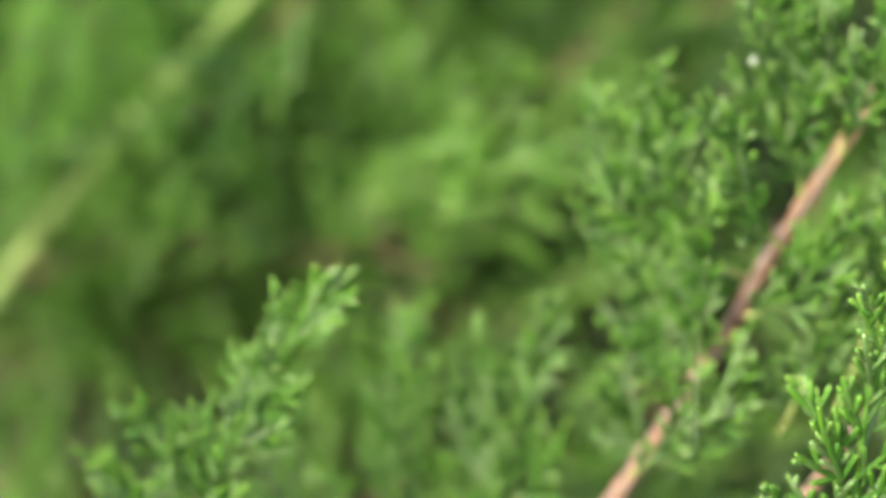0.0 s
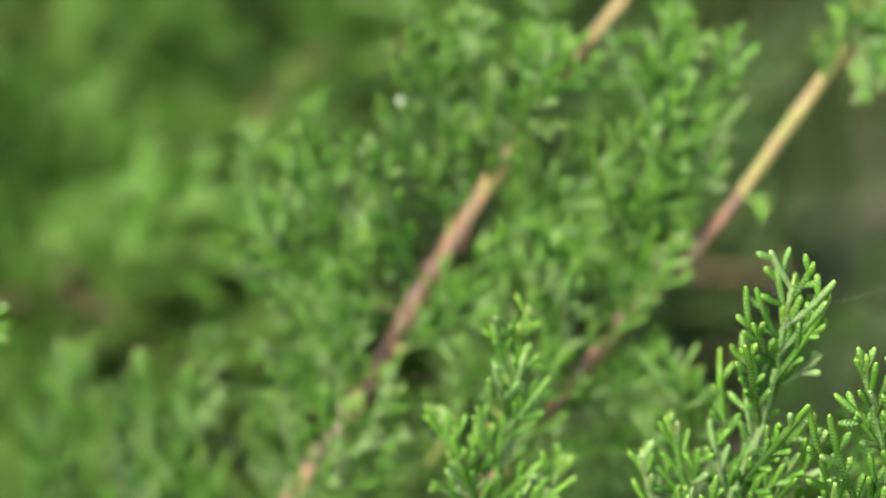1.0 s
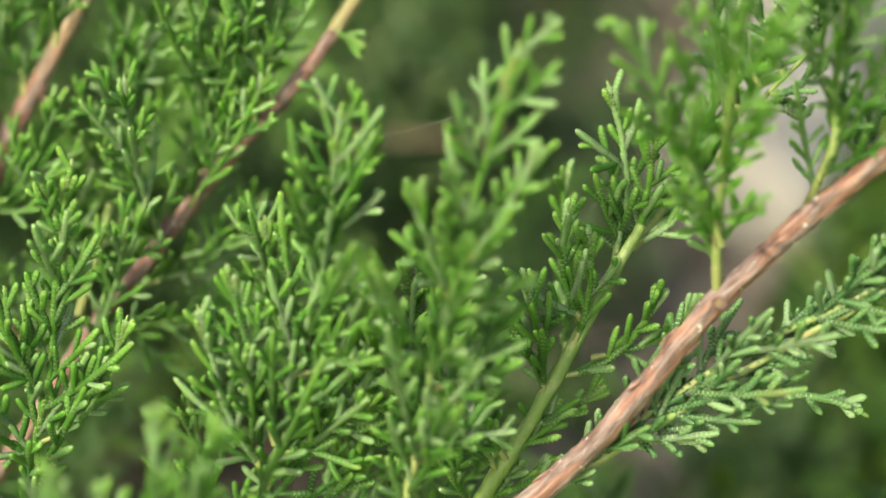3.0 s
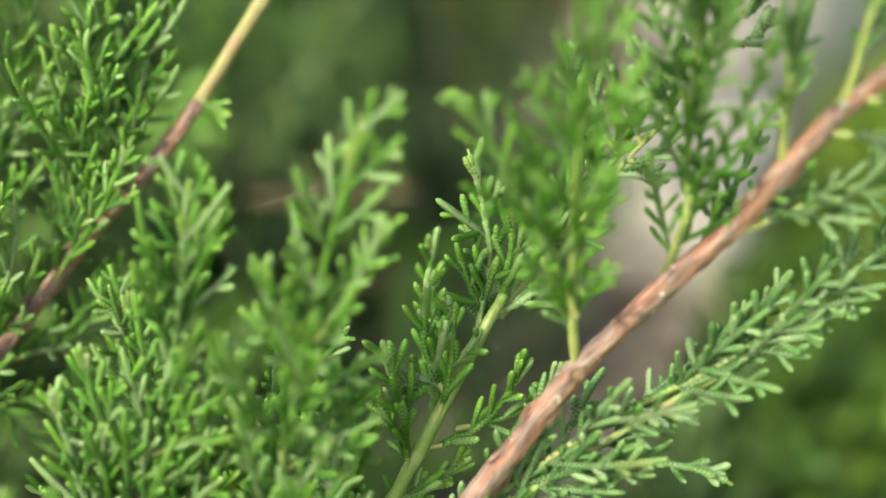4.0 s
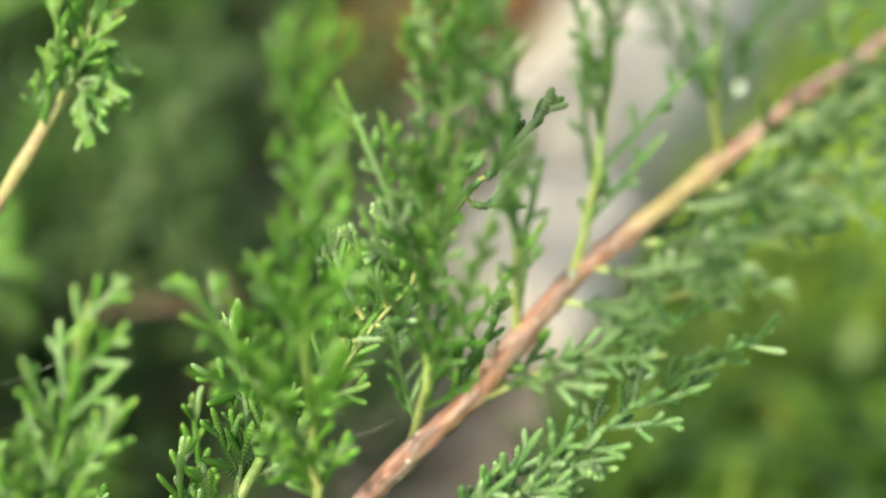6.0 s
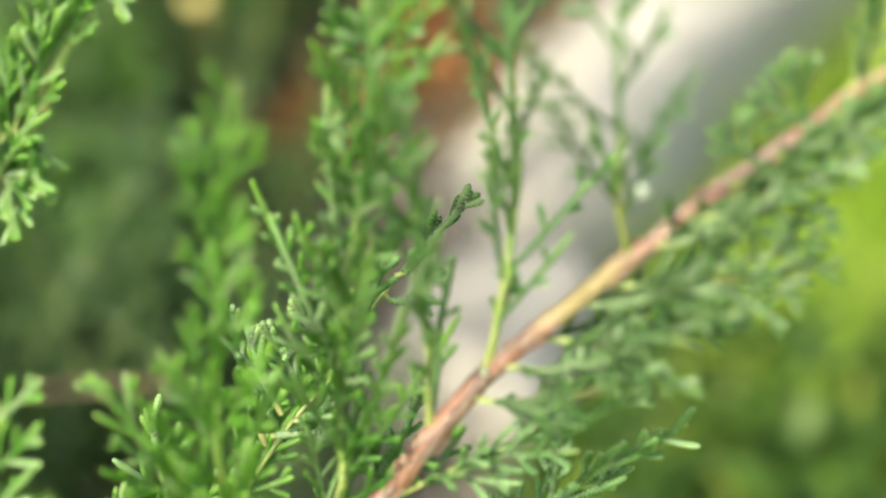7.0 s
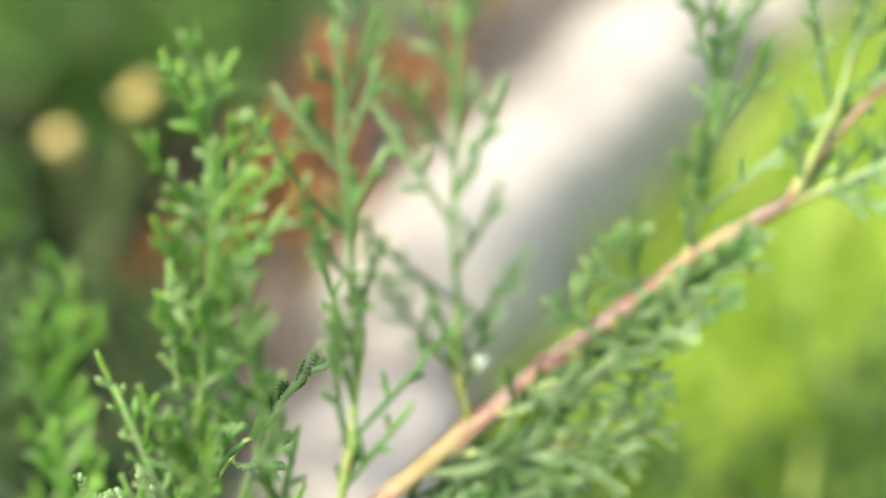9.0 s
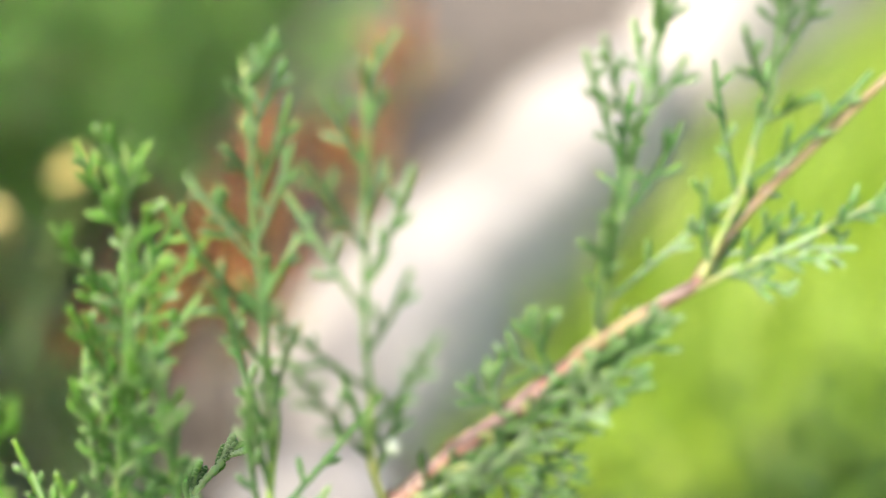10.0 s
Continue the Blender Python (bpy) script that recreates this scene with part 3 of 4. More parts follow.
spray(slender, (0.0610, 0.2486, 0.1354), (0.0561, 0.2501, 0.1461), (0.0518, 0.2533, 0.1575), 0.0080, 37, 1.10, 3, LEAF)
spray(slender, (0.0571, 0.2462, 0.1307), (0.0501, 0.2486, 0.1419), (0.0441, 0.2511, 0.1507), 0.0090, 38, 1.10, 3, LEAF)
spray(slender, (0.0826, 0.2753, 0.1585), (0.1001, 0.2879, 0.1773), (0.1124, 0.2977, 0.1932), 0.0070, 39, 1.00, 3, LEAF)
spray(slender, (0.0903, 0.2804, 0.1683), (0.0955, 0.2873, 0.1801), (0.0960, 0.2925, 0.1910), 0.0050, 40, 1.00, 3, LEAF)
spray(slender, (0.0718, 0.2659, 0.1426), (0.0724, 0.2756, 0.1550), (0.0719, 0.2845, 0.1687), 0.0060, 41, 1.20, 3, LEAF)
# three upright branches in the sharpest plane
upright = branch((0.0233, 0.2349, 0.1352), 'upright juniper branch with dense green scale-leaved sprays')
spray(upright, (0.0231, 0.2360, 0.1332), (0.0327, 0.2450, 0.1590), (0.0395, 0.2567, 0.1950), 0.0160, 42, 1.10, 3, LEAF)
spray(upright, (0.0284, 0.2409, 0.1475), (0.0252, 0.2458, 0.1594), (0.0221, 0.2520, 0.1714), 0.0080, 43, 1.20, 3, LEAF)
spray(upright, (0.0266, 0.2401, 0.1429), (0.0217, 0.2431, 0.1521), (0.0177, 0.2493, 0.1665), 0.0080, 44, 1.20, 3, LEAF)
spray(upright, (0.0361, 0.2513, 0.1726), (0.0406, 0.2548, 0.1810), (0.0444, 0.2586, 0.1900), 0.0050, 45, 1.00, 3, LEAF)
spray(upright, (0.0319, 0.2440, 0.1576), (0.0402, 0.2445, 0.1633), (0.0452, 0.2486, 0.1724), 0.0070, 46, 1.10, 3, LEAF)
spray(upright, (0.0283, 0.2408, 0.1455), (0.0367, 0.2431, 0.1480), (0.0450, 0.2483, 0.1516), 0.0080, 47, 1.10, 3, LEAF)
spray(upright, (0.0248, 0.2377, 0.1373), (0.0349, 0.2402, 0.1375), (0.0416, 0.2455, 0.1420), 0.0080, 48, 1.10, 3, LEAF)
leaning = branch((0.0469, 0.2312, 0.1395), 'leaning juniper branch with soft green scale-leaved sprays')
spray(leaning, (0.0465, 0.2323, 0.1376), (0.0537, 0.2400, 0.1703), (0.0643, 0.2526, 0.2063), 0.0140, 49, 1.05, 3, LEAF)
spray(leaning, (0.0545, 0.2409, 0.1716), (0.0517, 0.2426, 0.1799), (0.0489, 0.2457, 0.1883), 0.0060, 50, 1.10, 3, LEAF)
spray(leaning, (0.0564, 0.2423, 0.1773), (0.0619, 0.2442, 0.1845), (0.0672, 0.2472, 0.1936), 0.0060, 51, 1.00, 3, LEAF)
spray(leaning, (0.0510, 0.2376, 0.1592), (0.0575, 0.2416, 0.1614), (0.0624, 0.2474, 0.1674), 0.0070, 52, 1.10, 3, LEAF)
spray(leaning, (0.0485, 0.2352, 0.1479), (0.0551, 0.2392, 0.1500), (0.0605, 0.2447, 0.1553), 0.0070, 53, 1.10, 3, LEAF)
pale_tip = branch((-0.0091, 0.2392, 0.1314), 'juniper branch with pale bright green tips')
spray(pale_tip, (-0.0097, 0.2397, 0.1304), (-0.0055, 0.2528, 0.1575), (-0.0011, 0.2646, 0.1823), 0.0110, 54, 0.95, 3, LEAF)
spray(pale_tip, (-0.0078, 0.2455, 0.1417), (-0.0142, 0.2469, 0.1448), (-0.0225, 0.2480, 0.1480), 0.0060, 55, 1.20, 3, LEAF)
spray(pale_tip, (-0.0064, 0.2496, 0.1503), (-0.0113, 0.2535, 0.1590), (-0.0154, 0.2605, 0.1647), 0.0060, 56, 1.10, 3, LEAF)
spray(pale_tip, (-0.0074, 0.2468, 0.1439), (0.0004, 0.2495, 0.1494), (0.0060, 0.2560, 0.1603), 0.0060, 57, 1.00, 3, LEAF)
spray(pale_tip, (-0.0093, 0.2421, 0.1345), (-0.0162, 0.2427, 0.1362), (-0.0222, 0.2438, 0.1385), 0.0070, 58, 1.10, 3, LEAF)
# low branch nearer the eye
low = branch((0.0111, 0.2028, 0.1520), 'low juniper branch with fresh green tips')
spray(low, (0.0096, 0.2112, 0.1428), (0.0137, 0.2167, 0.1550), (0.0155, 0.2237, 0.1685), 0.0080, 59, 1.10, 2, LEAF)
spray(low, (0.0164, 0.2131, 0.1432), (0.0205, 0.2179, 0.1543), (0.0238, 0.2231, 0.1662), 0.0080, 60, 1.10, 2, LEAF)
spray(low, (-0.0001, 0.2104, 0.1454), (0.0011, 0.2128, 0.1533), (0.0016, 0.2174, 0.1632), 0.0070, 61, 1.00, 2, LEAF)
spray(low, (0.0059, 0.2113, 0.1446), (0.0068, 0.2145, 0.1519), (0.0077, 0.2177, 0.1591), 0.0070, 62, 1.10, 2, LEAF)
# two brown branches behind
brown = branch((-0.0456, 0.2730, 0.1272), 'brown juniper branch with yellowish upper stem and soft sprays')
stem(brown, [(-0.0595, 0.2600, 0.1084), (-0.0465, 0.2720, 0.1259), (-0.0306, 0.2872, 0.1478), (-0.0193, 0.2983, 0.1665), (-0.0080, 0.3065, 0.1842), (0.0033, 0.3161, 0.2003), (0.0133, 0.3226, 0.2116), (0.0222, 0.3291, 0.2233)], 0.0018, 0.0011, BARK, True, 0.35, ((0.78, 0.24),))
spray(brown, (-0.0232, 0.2958, 0.1597), (-0.0373, 0.2991, 0.1712), (-0.0413, 0.3105, 0.1945), 0.0130, 63, 1.20, 1, LEAF)
spray(brown, (-0.0155, 0.3005, 0.1727), (-0.0194, 0.3095, 0.1940), (-0.0230, 0.3204, 0.2185), 0.0130, 64, 1.20, 1, LEAF)
spray(brown, (-0.0298, 0.2896, 0.1475), (-0.0445, 0.2942, 0.1595), (-0.0516, 0.3105, 0.1906), 0.0090, 65, 1.10, 1, LEAF)
spray(brown, (0.0024, 0.3151, 0.1990), (0.0013, 0.3195, 0.2091), (0.0013, 0.3246, 0.2199), 0.0080, 66, 1.00, 1, LEAF)
spray(brown, (-0.0079, 0.3063, 0.1838), (-0.0135, 0.3099, 0.1964), (-0.0122, 0.3168, 0.2119), 0.0080, 67, 1.00, 1, LEAF)
spray(brown, (-0.0078, 0.2825, 0.1426), (0.0009, 0.2968, 0.1699), (0.0084, 0.3136, 0.2000), 0.0120, 68, 1.10, 1, LEAF)
spray(brown, (-0.0177, 0.2803, 0.1386), (-0.0104, 0.2881, 0.1533), (-0.0071, 0.2965, 0.1685), 0.0100, 69, 1.10, 1, LEAF)
spray(brown, (-0.0343, 0.2833, 0.1404), (-0.0389, 0.2885, 0.1514), (-0.0368, 0.2996, 0.1697), 0.0100, 70, 1.20, 1, LEAF)
spray(brown, (-0.0381, 0.2793, 0.1330), (-0.0443, 0.2812, 0.1388), (-0.0468, 0.2863, 0.1487), 0.0090, 71, 1.10, 1, LEAF)
spray(brown, (-0.0297, 0.2781, 0.1357), (-0.0261, 0.2825, 0.1439), (-0.0223, 0.2855, 0.1495), 0.0090, 72, 1.10, 1, LEAF)
thin_brown = branch((-0.0147, 0.2672, 0.1312), 'thin brown juniper branch turning yellow-green above')
stem(thin_brown, [(-0.0296, 0.2557, 0.1131), (-0.0157, 0.2663, 0.1300), (-0.0073, 0.2733, 0.1407), (0.0058, 0.2821, 0.1547), (0.0161, 0.2895, 0.1652), (0.0286, 0.2986, 0.1761), (0.0352, 0.3042, 0.1830)], 0.0013, 0.0012, BARK)
stem(thin_brown, [(0.0352, 0.3042, 0.1830), (0.0457, 0.3142, 0.1959), (0.0539, 0.3219, 0.2060), (0.0543, 0.3223, 0.2066), (0.0620, 0.3291, 0.2151), (0.0577, 0.3269, 0.2131), (0.0647, 0.3308, 0.2211), (0.0724, 0.3383, 0.2330)], 0.0012, 0.0008, TWIG, True, 0.22)
spray(thin_brown, (0.0171, 0.2904, 0.1665), (0.0178, 0.3012, 0.1889), (0.0213, 0.3167, 0.2165), 0.0130, 73, 1.20, 1, LEAF)
spray(thin_brown, (0.0238, 0.2952, 0.1721), (0.0266, 0.3044, 0.1910), (0.0328, 0.3157, 0.2100), 0.0090, 74, 1.10, 1, LEAF)
spray(thin_brown, (0.0096, 0.2862, 0.1581), (0.0139, 0.2931, 0.1705), (0.0151, 0.3009, 0.1855), 0.0090, 75, 1.10, 1, LEAF)
spray(thin_brown, (0.0021, 0.2806, 0.1495), (0.0148, 0.2842, 0.1526), (0.0234, 0.2909, 0.1606), 0.0080, 76, 1.10, 1, LEAF)
spray(thin_brown, (-0.0036, 0.2773, 0.1441), (0.0124, 0.2812, 0.1423), (0.0243, 0.2884, 0.1478), 0.0090, 77, 1.10, 1, LEAF)
spray(thin_brown, (0.0352, 0.3042, 0.1830), (0.0372, 0.3032, 0.1826), (0.0392, 0.3019, 0.1815), 0.0020, 78, 1.00, 1, LEAF)
spray(thin_brown, (0.0553, 0.3234, 0.2081), (0.0593, 0.3260, 0.2110), (0.0630, 0.3225, 0.2054), 0.0040, 79, 1.00, 1, LEAF)
spray(thin_brown, (0.0561, 0.3240, 0.2088), (0.0527, 0.3253, 0.2124), (0.0523, 0.3284, 0.2180), 0.0040, 80, 1.00, 1, LEAF)
spray(thin_brown, (0.0586, 0.3275, 0.2138), (0.0567, 0.3232, 0.2092), (0.0553, 0.3161, 0.1995), 0.0060, 81, 1.20, 1, LEAF)
spray(thin_brown, (0.0606, 0.3294, 0.2163), (0.0613, 0.3337, 0.2256), (0.0642, 0.3379, 0.2337), 0.0050, 82, 1.20, 1, LEAF)
spray(thin_brown, (0.0576, 0.3266, 0.2127), (0.0601, 0.3224, 0.2063), (0.0622, 0.3197, 0.2029), 0.0040, 83, 1.00, 1, LEAF)
# sprigs low on the far side
far_low = branch((-0.1192, 0.2525, 0.1218), 'bright green juniper branch with a bleached tip')
spray(far_low, (-0.1201, 0.2519, 0.1210), (-0.1093, 0.2624, 0.1450), (-0.0943, 0.2752, 0.1714), 0.0130, 84, 1.20, 1, LEAF)
spray(far_low, (-0.1123, 0.2595, 0.1371), (-0.1047, 0.2641, 0.1441), (-0.0992, 0.2703, 0.1546), 0.0070, 85, 1.10, 1, LEAF)
spray(far_low, (-0.1162, 0.2565, 0.1316), (-0.1226, 0.2601, 0.1383), (-0.1290, 0.2646, 0.1467), 0.0090, 86, 1.10, 1, LEAF)
spray(far_low, (-0.1202, 0.2523, 0.1219), (-0.1283, 0.2582, 0.1292), (-0.1371, 0.2631, 0.1372), 0.0090, 87, 1.10, 1, LEAF)
far_mid = branch((-0.0763, 0.2767, 0.1054), 'soft green juniper branch with short upright tips')
spray(far_mid, (-0.0858, 0.2804, 0.1014), (-0.0886, 0.2939, 0.1259), (-0.0864, 0.3054, 0.1448), 0.0110, 88, 1.10, 1, LEAF)
spray(far_mid, (-0.0718, 0.2753, 0.1071), (-0.0730, 0.2882, 0.1300), (-0.0728, 0.2966, 0.1486), 0.0090, 89, 1.10, 1, LEAF)
spray(far_mid, (-0.0654, 0.2749, 0.1081), (-0.0646, 0.2887, 0.1316), (-0.0605, 0.2991, 0.1521), 0.0110, 90, 1.10, 1, LEAF)
# a branch seen between the others, and a leaning bough further left
between = branch((0.0358, 0.2478, 0.1178), 'shaded juniper branch seen between the upright ones')
spray(between, (0.0323, 0.2473, 0.1182), (0.0411, 0.2577, 0.1328), (0.0447, 0.2656, 0.1491), 0.0120, 91, 1.10, 2, LEAF)
spray(between, (0.0484, 0.2499, 0.1162), (0.0537, 0.2572, 0.1287), (0.0590, 0.2681, 0.1475), 0.0120, 92, 1.10, 2, LEAF)
spray(between, (0.0180, 0.2465, 0.1187), (0.0154, 0.2533, 0.1315), (0.0127, 0.2600, 0.1442), 0.0090, 93, 1.10, 2, LEAF)
spray(between, (0.0296, 0.2612, 0.1373), (0.0269, 0.2687, 0.1514), (0.0249, 0.2771, 0.1647), 0.0120, 94, 1.10, 2, LEAF)
spray(between, (0.0454, 0.2554, 0.1413), (0.0495, 0.2621, 0.1532), (0.0568, 0.2691, 0.1645), 0.0100, 95, 1.10, 2, LEAF)
bough = branch((-0.2087, 0.3655, 0.0887), 'thick yellow-green juniper bough with fresh sprays')
stem(bough, [(-0.2087, 0.3655, 0.0887), (-0.1914, 0.3818, 0.1098), (-0.1701, 0.3996, 0.1319), (-0.1563, 0.4104, 0.1451), (-0.1425, 0.4213, 0.1583)], 0.0024, 0.0020, TWIG, True, 0.8)
spray(bough, (-0.1920, 0.3753, 0.1090), (-0.1946, 0.3817, 0.1252), (-0.1969, 0.3904, 0.1474), 0.0160, 96, 1.00, 1, FAR_LEAF)
spray(bough, (-0.1816, 0.3865, 0.1201), (-0.1854, 0.3920, 0.1352), (-0.1934, 0.4005, 0.1573), 0.0160, 97, 1.00, 1, FAR_LEAF)
spray(bough, (-0.1688, 0.4005, 0.1330), (-0.1729, 0.4048, 0.1442), (-0.1732, 0.4136, 0.1636), 0.0140, 98, 1.00, 1, FAR_LEAF)
spray(bough, (-0.2012, 0.3717, 0.0964), (-0.2093, 0.3773, 0.1115), (-0.2118, 0.3845, 0.1289), 0.0160, 99, 1.00, 1, FAR_LEAF)
# sprays in front of the two brown stems
spray(brown, (-0.0301, 0.2829, 0.1483), (-0.0325, 0.2871, 0.1646), (-0.0300, 0.2929, 0.1797), 0.0090, 100, 1.00, 1, LEAF)
spray(brown, (-0.0191, 0.2945, 0.1679), (-0.0262, 0.2945, 0.1790), (-0.0306, 0.2997, 0.1939), 0.0090, 101, 1.00, 1, LEAF)
spray(brown, (-0.0373, 0.2735, 0.1349), (-0.0294, 0.2757, 0.1437), (-0.0250, 0.2820, 0.1589), 0.0080, 102, 1.00, 1, LEAF)
spray(brown, (-0.0097, 0.3008, 0.1832), (-0.0062, 0.3039, 0.1952), (-0.0010, 0.3110, 0.2095), 0.0080, 103, 1.00, 1, LEAF)
spray(brown, (-0.0245, 0.2874, 0.1578), (-0.0146, 0.2871, 0.1656), (-0.0092, 0.2934, 0.1783), 0.0080, 104, 1.00, 1, LEAF)
spray(thin_brown, (0.0114, 0.2858, 0.1608), (0.0196, 0.2871, 0.1721), (0.0258, 0.2925, 0.1829), 0.0060, 105, 1.00, 1, LEAF)
spray(thin_brown, (0.0077, 0.2821, 0.1559), (0.0051, 0.2823, 0.1697), (0.0034, 0.2880, 0.1842), 0.0090, 106, 1.00, 1, LEAF)
spray(thin_brown, (-0.0054, 0.2733, 0.1420), (0.0002, 0.2733, 0.1520), (0.0062, 0.2806, 0.1662), 0.0090, 107, 1.00, 1, LEAF)
spray(thin_brown, (0.0227, 0.2936, 0.1718), (0.0209, 0.2942, 0.1838), (0.0181, 0.2997, 0.1985), 0.0080, 108, 1.00, 1, LEAF)
spray(brown, (-0.0061, 0.3037, 0.1909), (-0.0004, 0.3038, 0.1988), (0.0039, 0.3092, 0.2105), 0.0090, 109, 1.10, 1, LEAF)
spray(brown, (-0.0431, 0.2714, 0.1336), (-0.0350, 0.2720, 0.1436), (-0.0315, 0.2769, 0.1548), 0.0100, 110, 1.10, 1, LEAF)
# feathery sprays hugging the underside of the main branch, in the darker leaf colour
spray(main, (0.1321, 0.2560, 0.2049), (0.1418, 0.2513, 0.2072), (0.1517, 0.2512, 0.2110), 0.0070, 111, 1.20, 2, DARK_SHADE_LEAF)
spray(main, (0.1416, 0.2555, 0.2145), (0.1510, 0.2520, 0.2167), (0.1600, 0.2520, 0.2213), 0.0070, 112, 1.20, 2, DARK_SHADE_LEAF)
spray(main, (0.1514, 0.2545, 0.2231), (0.1600, 0.2525, 0.2261), (0.1689, 0.2531, 0.2318), 0.0070, 113, 1.20, 2, DARK_SHADE_LEAF)
spray(main, (0.1620, 0.2557, 0.2310), (0.1699, 0.2544, 0.2336), (0.1781, 0.2558, 0.2389), 0.0070, 114, 1.20, 2, DARK_SHADE_LEAF)
spray(main, (0.1280, 0.2548, 0.2005), (0.1371, 0.2518, 0.2017), (0.1463, 0.2508, 0.2044), 0.0060, 115, 1.20, 2, DARK_SHADE_LEAF)
spray(main, (0.1760, 0.2579, 0.2392), (0.1821, 0.2580, 0.2411), (0.1876, 0.2597, 0.2457), 0.0050, 116, 1.20, 2, DARK_SHADE_LEAF)
spray(slender, (0.0800, 0.2655, 0.1630), (0.0836, 0.2692, 0.1699), (0.0847, 0.2739, 0.1797), 0.0060, 117, 1.10, 3, LEAF)
spray(slender, (0.0817, 0.2671, 0.1651), (0.0875, 0.2694, 0.1668), (0.0910, 0.2731, 0.1717), 0.0040, 118, 1.00, 3, LEAF)
spray(slender, (0.0623, 0.2491, 0.1378), (0.0587, 0.2501, 0.1451), (0.0578, 0.2535, 0.1533), 0.0050, 119, 1.00, 3, LEAF)
spray(slender, (0.0658, 0.2525, 0.1422), (0.0710, 0.2530, 0.1431), (0.0771, 0.2567, 0.1469), 0.0040, 120, 1.00, 3, LEAF)
spray(slender, (0.0726, 0.2577, 0.1525), (0.0750, 0.2607, 0.1609), (0.0749, 0.2642, 0.1689), 0.0050, 121, 1.00, 3, LEAF)
spray(slender, (0.0589, 0.2474, 0.1320), (0.0641, 0.2483, 0.1335), (0.0693, 0.2505, 0.1373), 0.0050, 122, 1.00, 3, LEAF)
# the brown branch goes on above, out of view; its leafy head is added to shade the near end of the edging
stem(brown, [(0.0222, 0.3291, 0.2233), (0.0170, 0.3520, 0.2480), (0.0070, 0.3820, 0.2680), (-0.0040, 0.4150, 0.2830)], 0.0011, 0.0006, BARK)
spray(brown, (0.0183, 0.3463, 0.2418), (0.0423, 0.3463, 0.2538), (0.0583, 0.3503, 0.2718), 0.0170, 160, 1.10, 0, LEAF)
spray(brown, (0.0172, 0.3510, 0.2469), (-0.0005, 0.3647, 0.2589), (-0.0123, 0.3779, 0.2769), 0.0170, 161, 1.10, 0, LEAF)
spray(brown, (0.0154, 0.3568, 0.2512), (0.0175, 0.3365, 0.2632), (0.0189, 0.3269, 0.2812), 0.0170, 162, 1.10, 0, LEAF)
spray(brown, (0.0134, 0.3629, 0.2553), (0.0280, 0.3791, 0.2673), (0.0377, 0.3939, 0.2853), 0.0170, 163, 1.10, 0, LEAF)
spray(brown, (0.0113, 0.3690, 0.2594), (-0.0123, 0.3655, 0.2714), (-0.0281, 0.3671, 0.2894), 0.0170, 164, 1.10, 0, LEAF)
spray(brown, (0.0093, 0.3752, 0.2635), (0.0295, 0.3642, 0.2755), (0.0430, 0.3609, 0.2935), 0.0170, 165, 1.10, 0, LEAF)
spray(brown, (0.0072, 0.3813, 0.2675), (0.0010, 0.4010, 0.2795), (-0.0032, 0.4182, 0.2975), 0.0170, 166, 1.10, 0, LEAF)
spray(brown, (0.0050, 0.3880, 0.2707), (-0.0061, 0.3699, 0.2827), (-0.0134, 0.3618, 0.3007), 0.0170, 167, 1.10, 0, LEAF)
spray(brown, (0.0028, 0.3947, 0.2738), (0.0253, 0.4018, 0.2858), (0.0403, 0.4104, 0.3038), 0.0170, 168, 1.10, 0, LEAF)
spray(brown, (0.0005, 0.4015, 0.2769), (-0.0217, 0.4093, 0.2889), (-0.0365, 0.4185, 0.3069), 0.0170, 169, 1.10, 0, LEAF)
spray(brown, (-0.0017, 0.4083, 0.2799), (0.0084, 0.3898, 0.2919), (0.0152, 0.3815, 0.3099), 0.0170, 170, 1.10, 0, LEAF)
spray(brown, (-0.0040, 0.4150, 0.2830), (0.0032, 0.4345, 0.2950), (0.0080, 0.4514, 0.3130), 0.0170, 171, 1.10, 0, LEAF)
# tufts along the thin brown branch
spray(thin_brown, (0.0518, 0.3190, 0.2038), (0.0560, 0.3207, 0.2093), (0.0615, 0.3248, 0.2160), 0.0060, 123, 1.10, 2, LEAF)
spray(thin_brown, (0.0538, 0.3206, 0.2059), (0.0585, 0.3198, 0.2066), (0.0626, 0.3176, 0.2033), 0.0040, 124, 1.10, 2, LEAF)
spray(thin_brown, (0.0491, 0.3169, 0.1994), (0.0502, 0.3180, 0.2049), (0.0513, 0.3209, 0.2115), 0.0040, 125, 1.10, 2, LEAF)
spray(thin_brown, (0.0563, 0.3241, 0.2109), (0.0614, 0.3277, 0.2211), (0.0668, 0.3322, 0.2308), 0.0060, 126, 1.10, 2, LEAF)
spray(thin_brown, (0.0573, 0.3252, 0.2124), (0.0598, 0.3210, 0.2102), (0.0615, 0.3157, 0.2045), 0.0040, 127, 1.10, 2, LEAF)
spray(thin_brown, (0.0547, 0.3215, 0.2071), (0.0562, 0.3176, 0.2038), (0.0564, 0.3135, 0.1987), 0.0050, 128, 1.10, 2, LEAF)
spray(thin_brown, (0.0549, 0.3234, 0.2103), (0.0567, 0.3265, 0.2189), (0.0592, 0.3315, 0.2286), 0.0050, 129, 1.10, 2, LEAF)
spray(thin_brown, (0.0638, 0.3299, 0.2200), (0.0701, 0.3351, 0.2305), (0.0770, 0.3418, 0.2432), 0.0060, 130, 1.10, 2, LEAF)
spray(thin_brown, (0.0667, 0.3327, 0.2236), (0.0658, 0.3358, 0.2334), (0.0685, 0.3399, 0.2434), 0.0060, 131, 1.10, 2, LEAF)
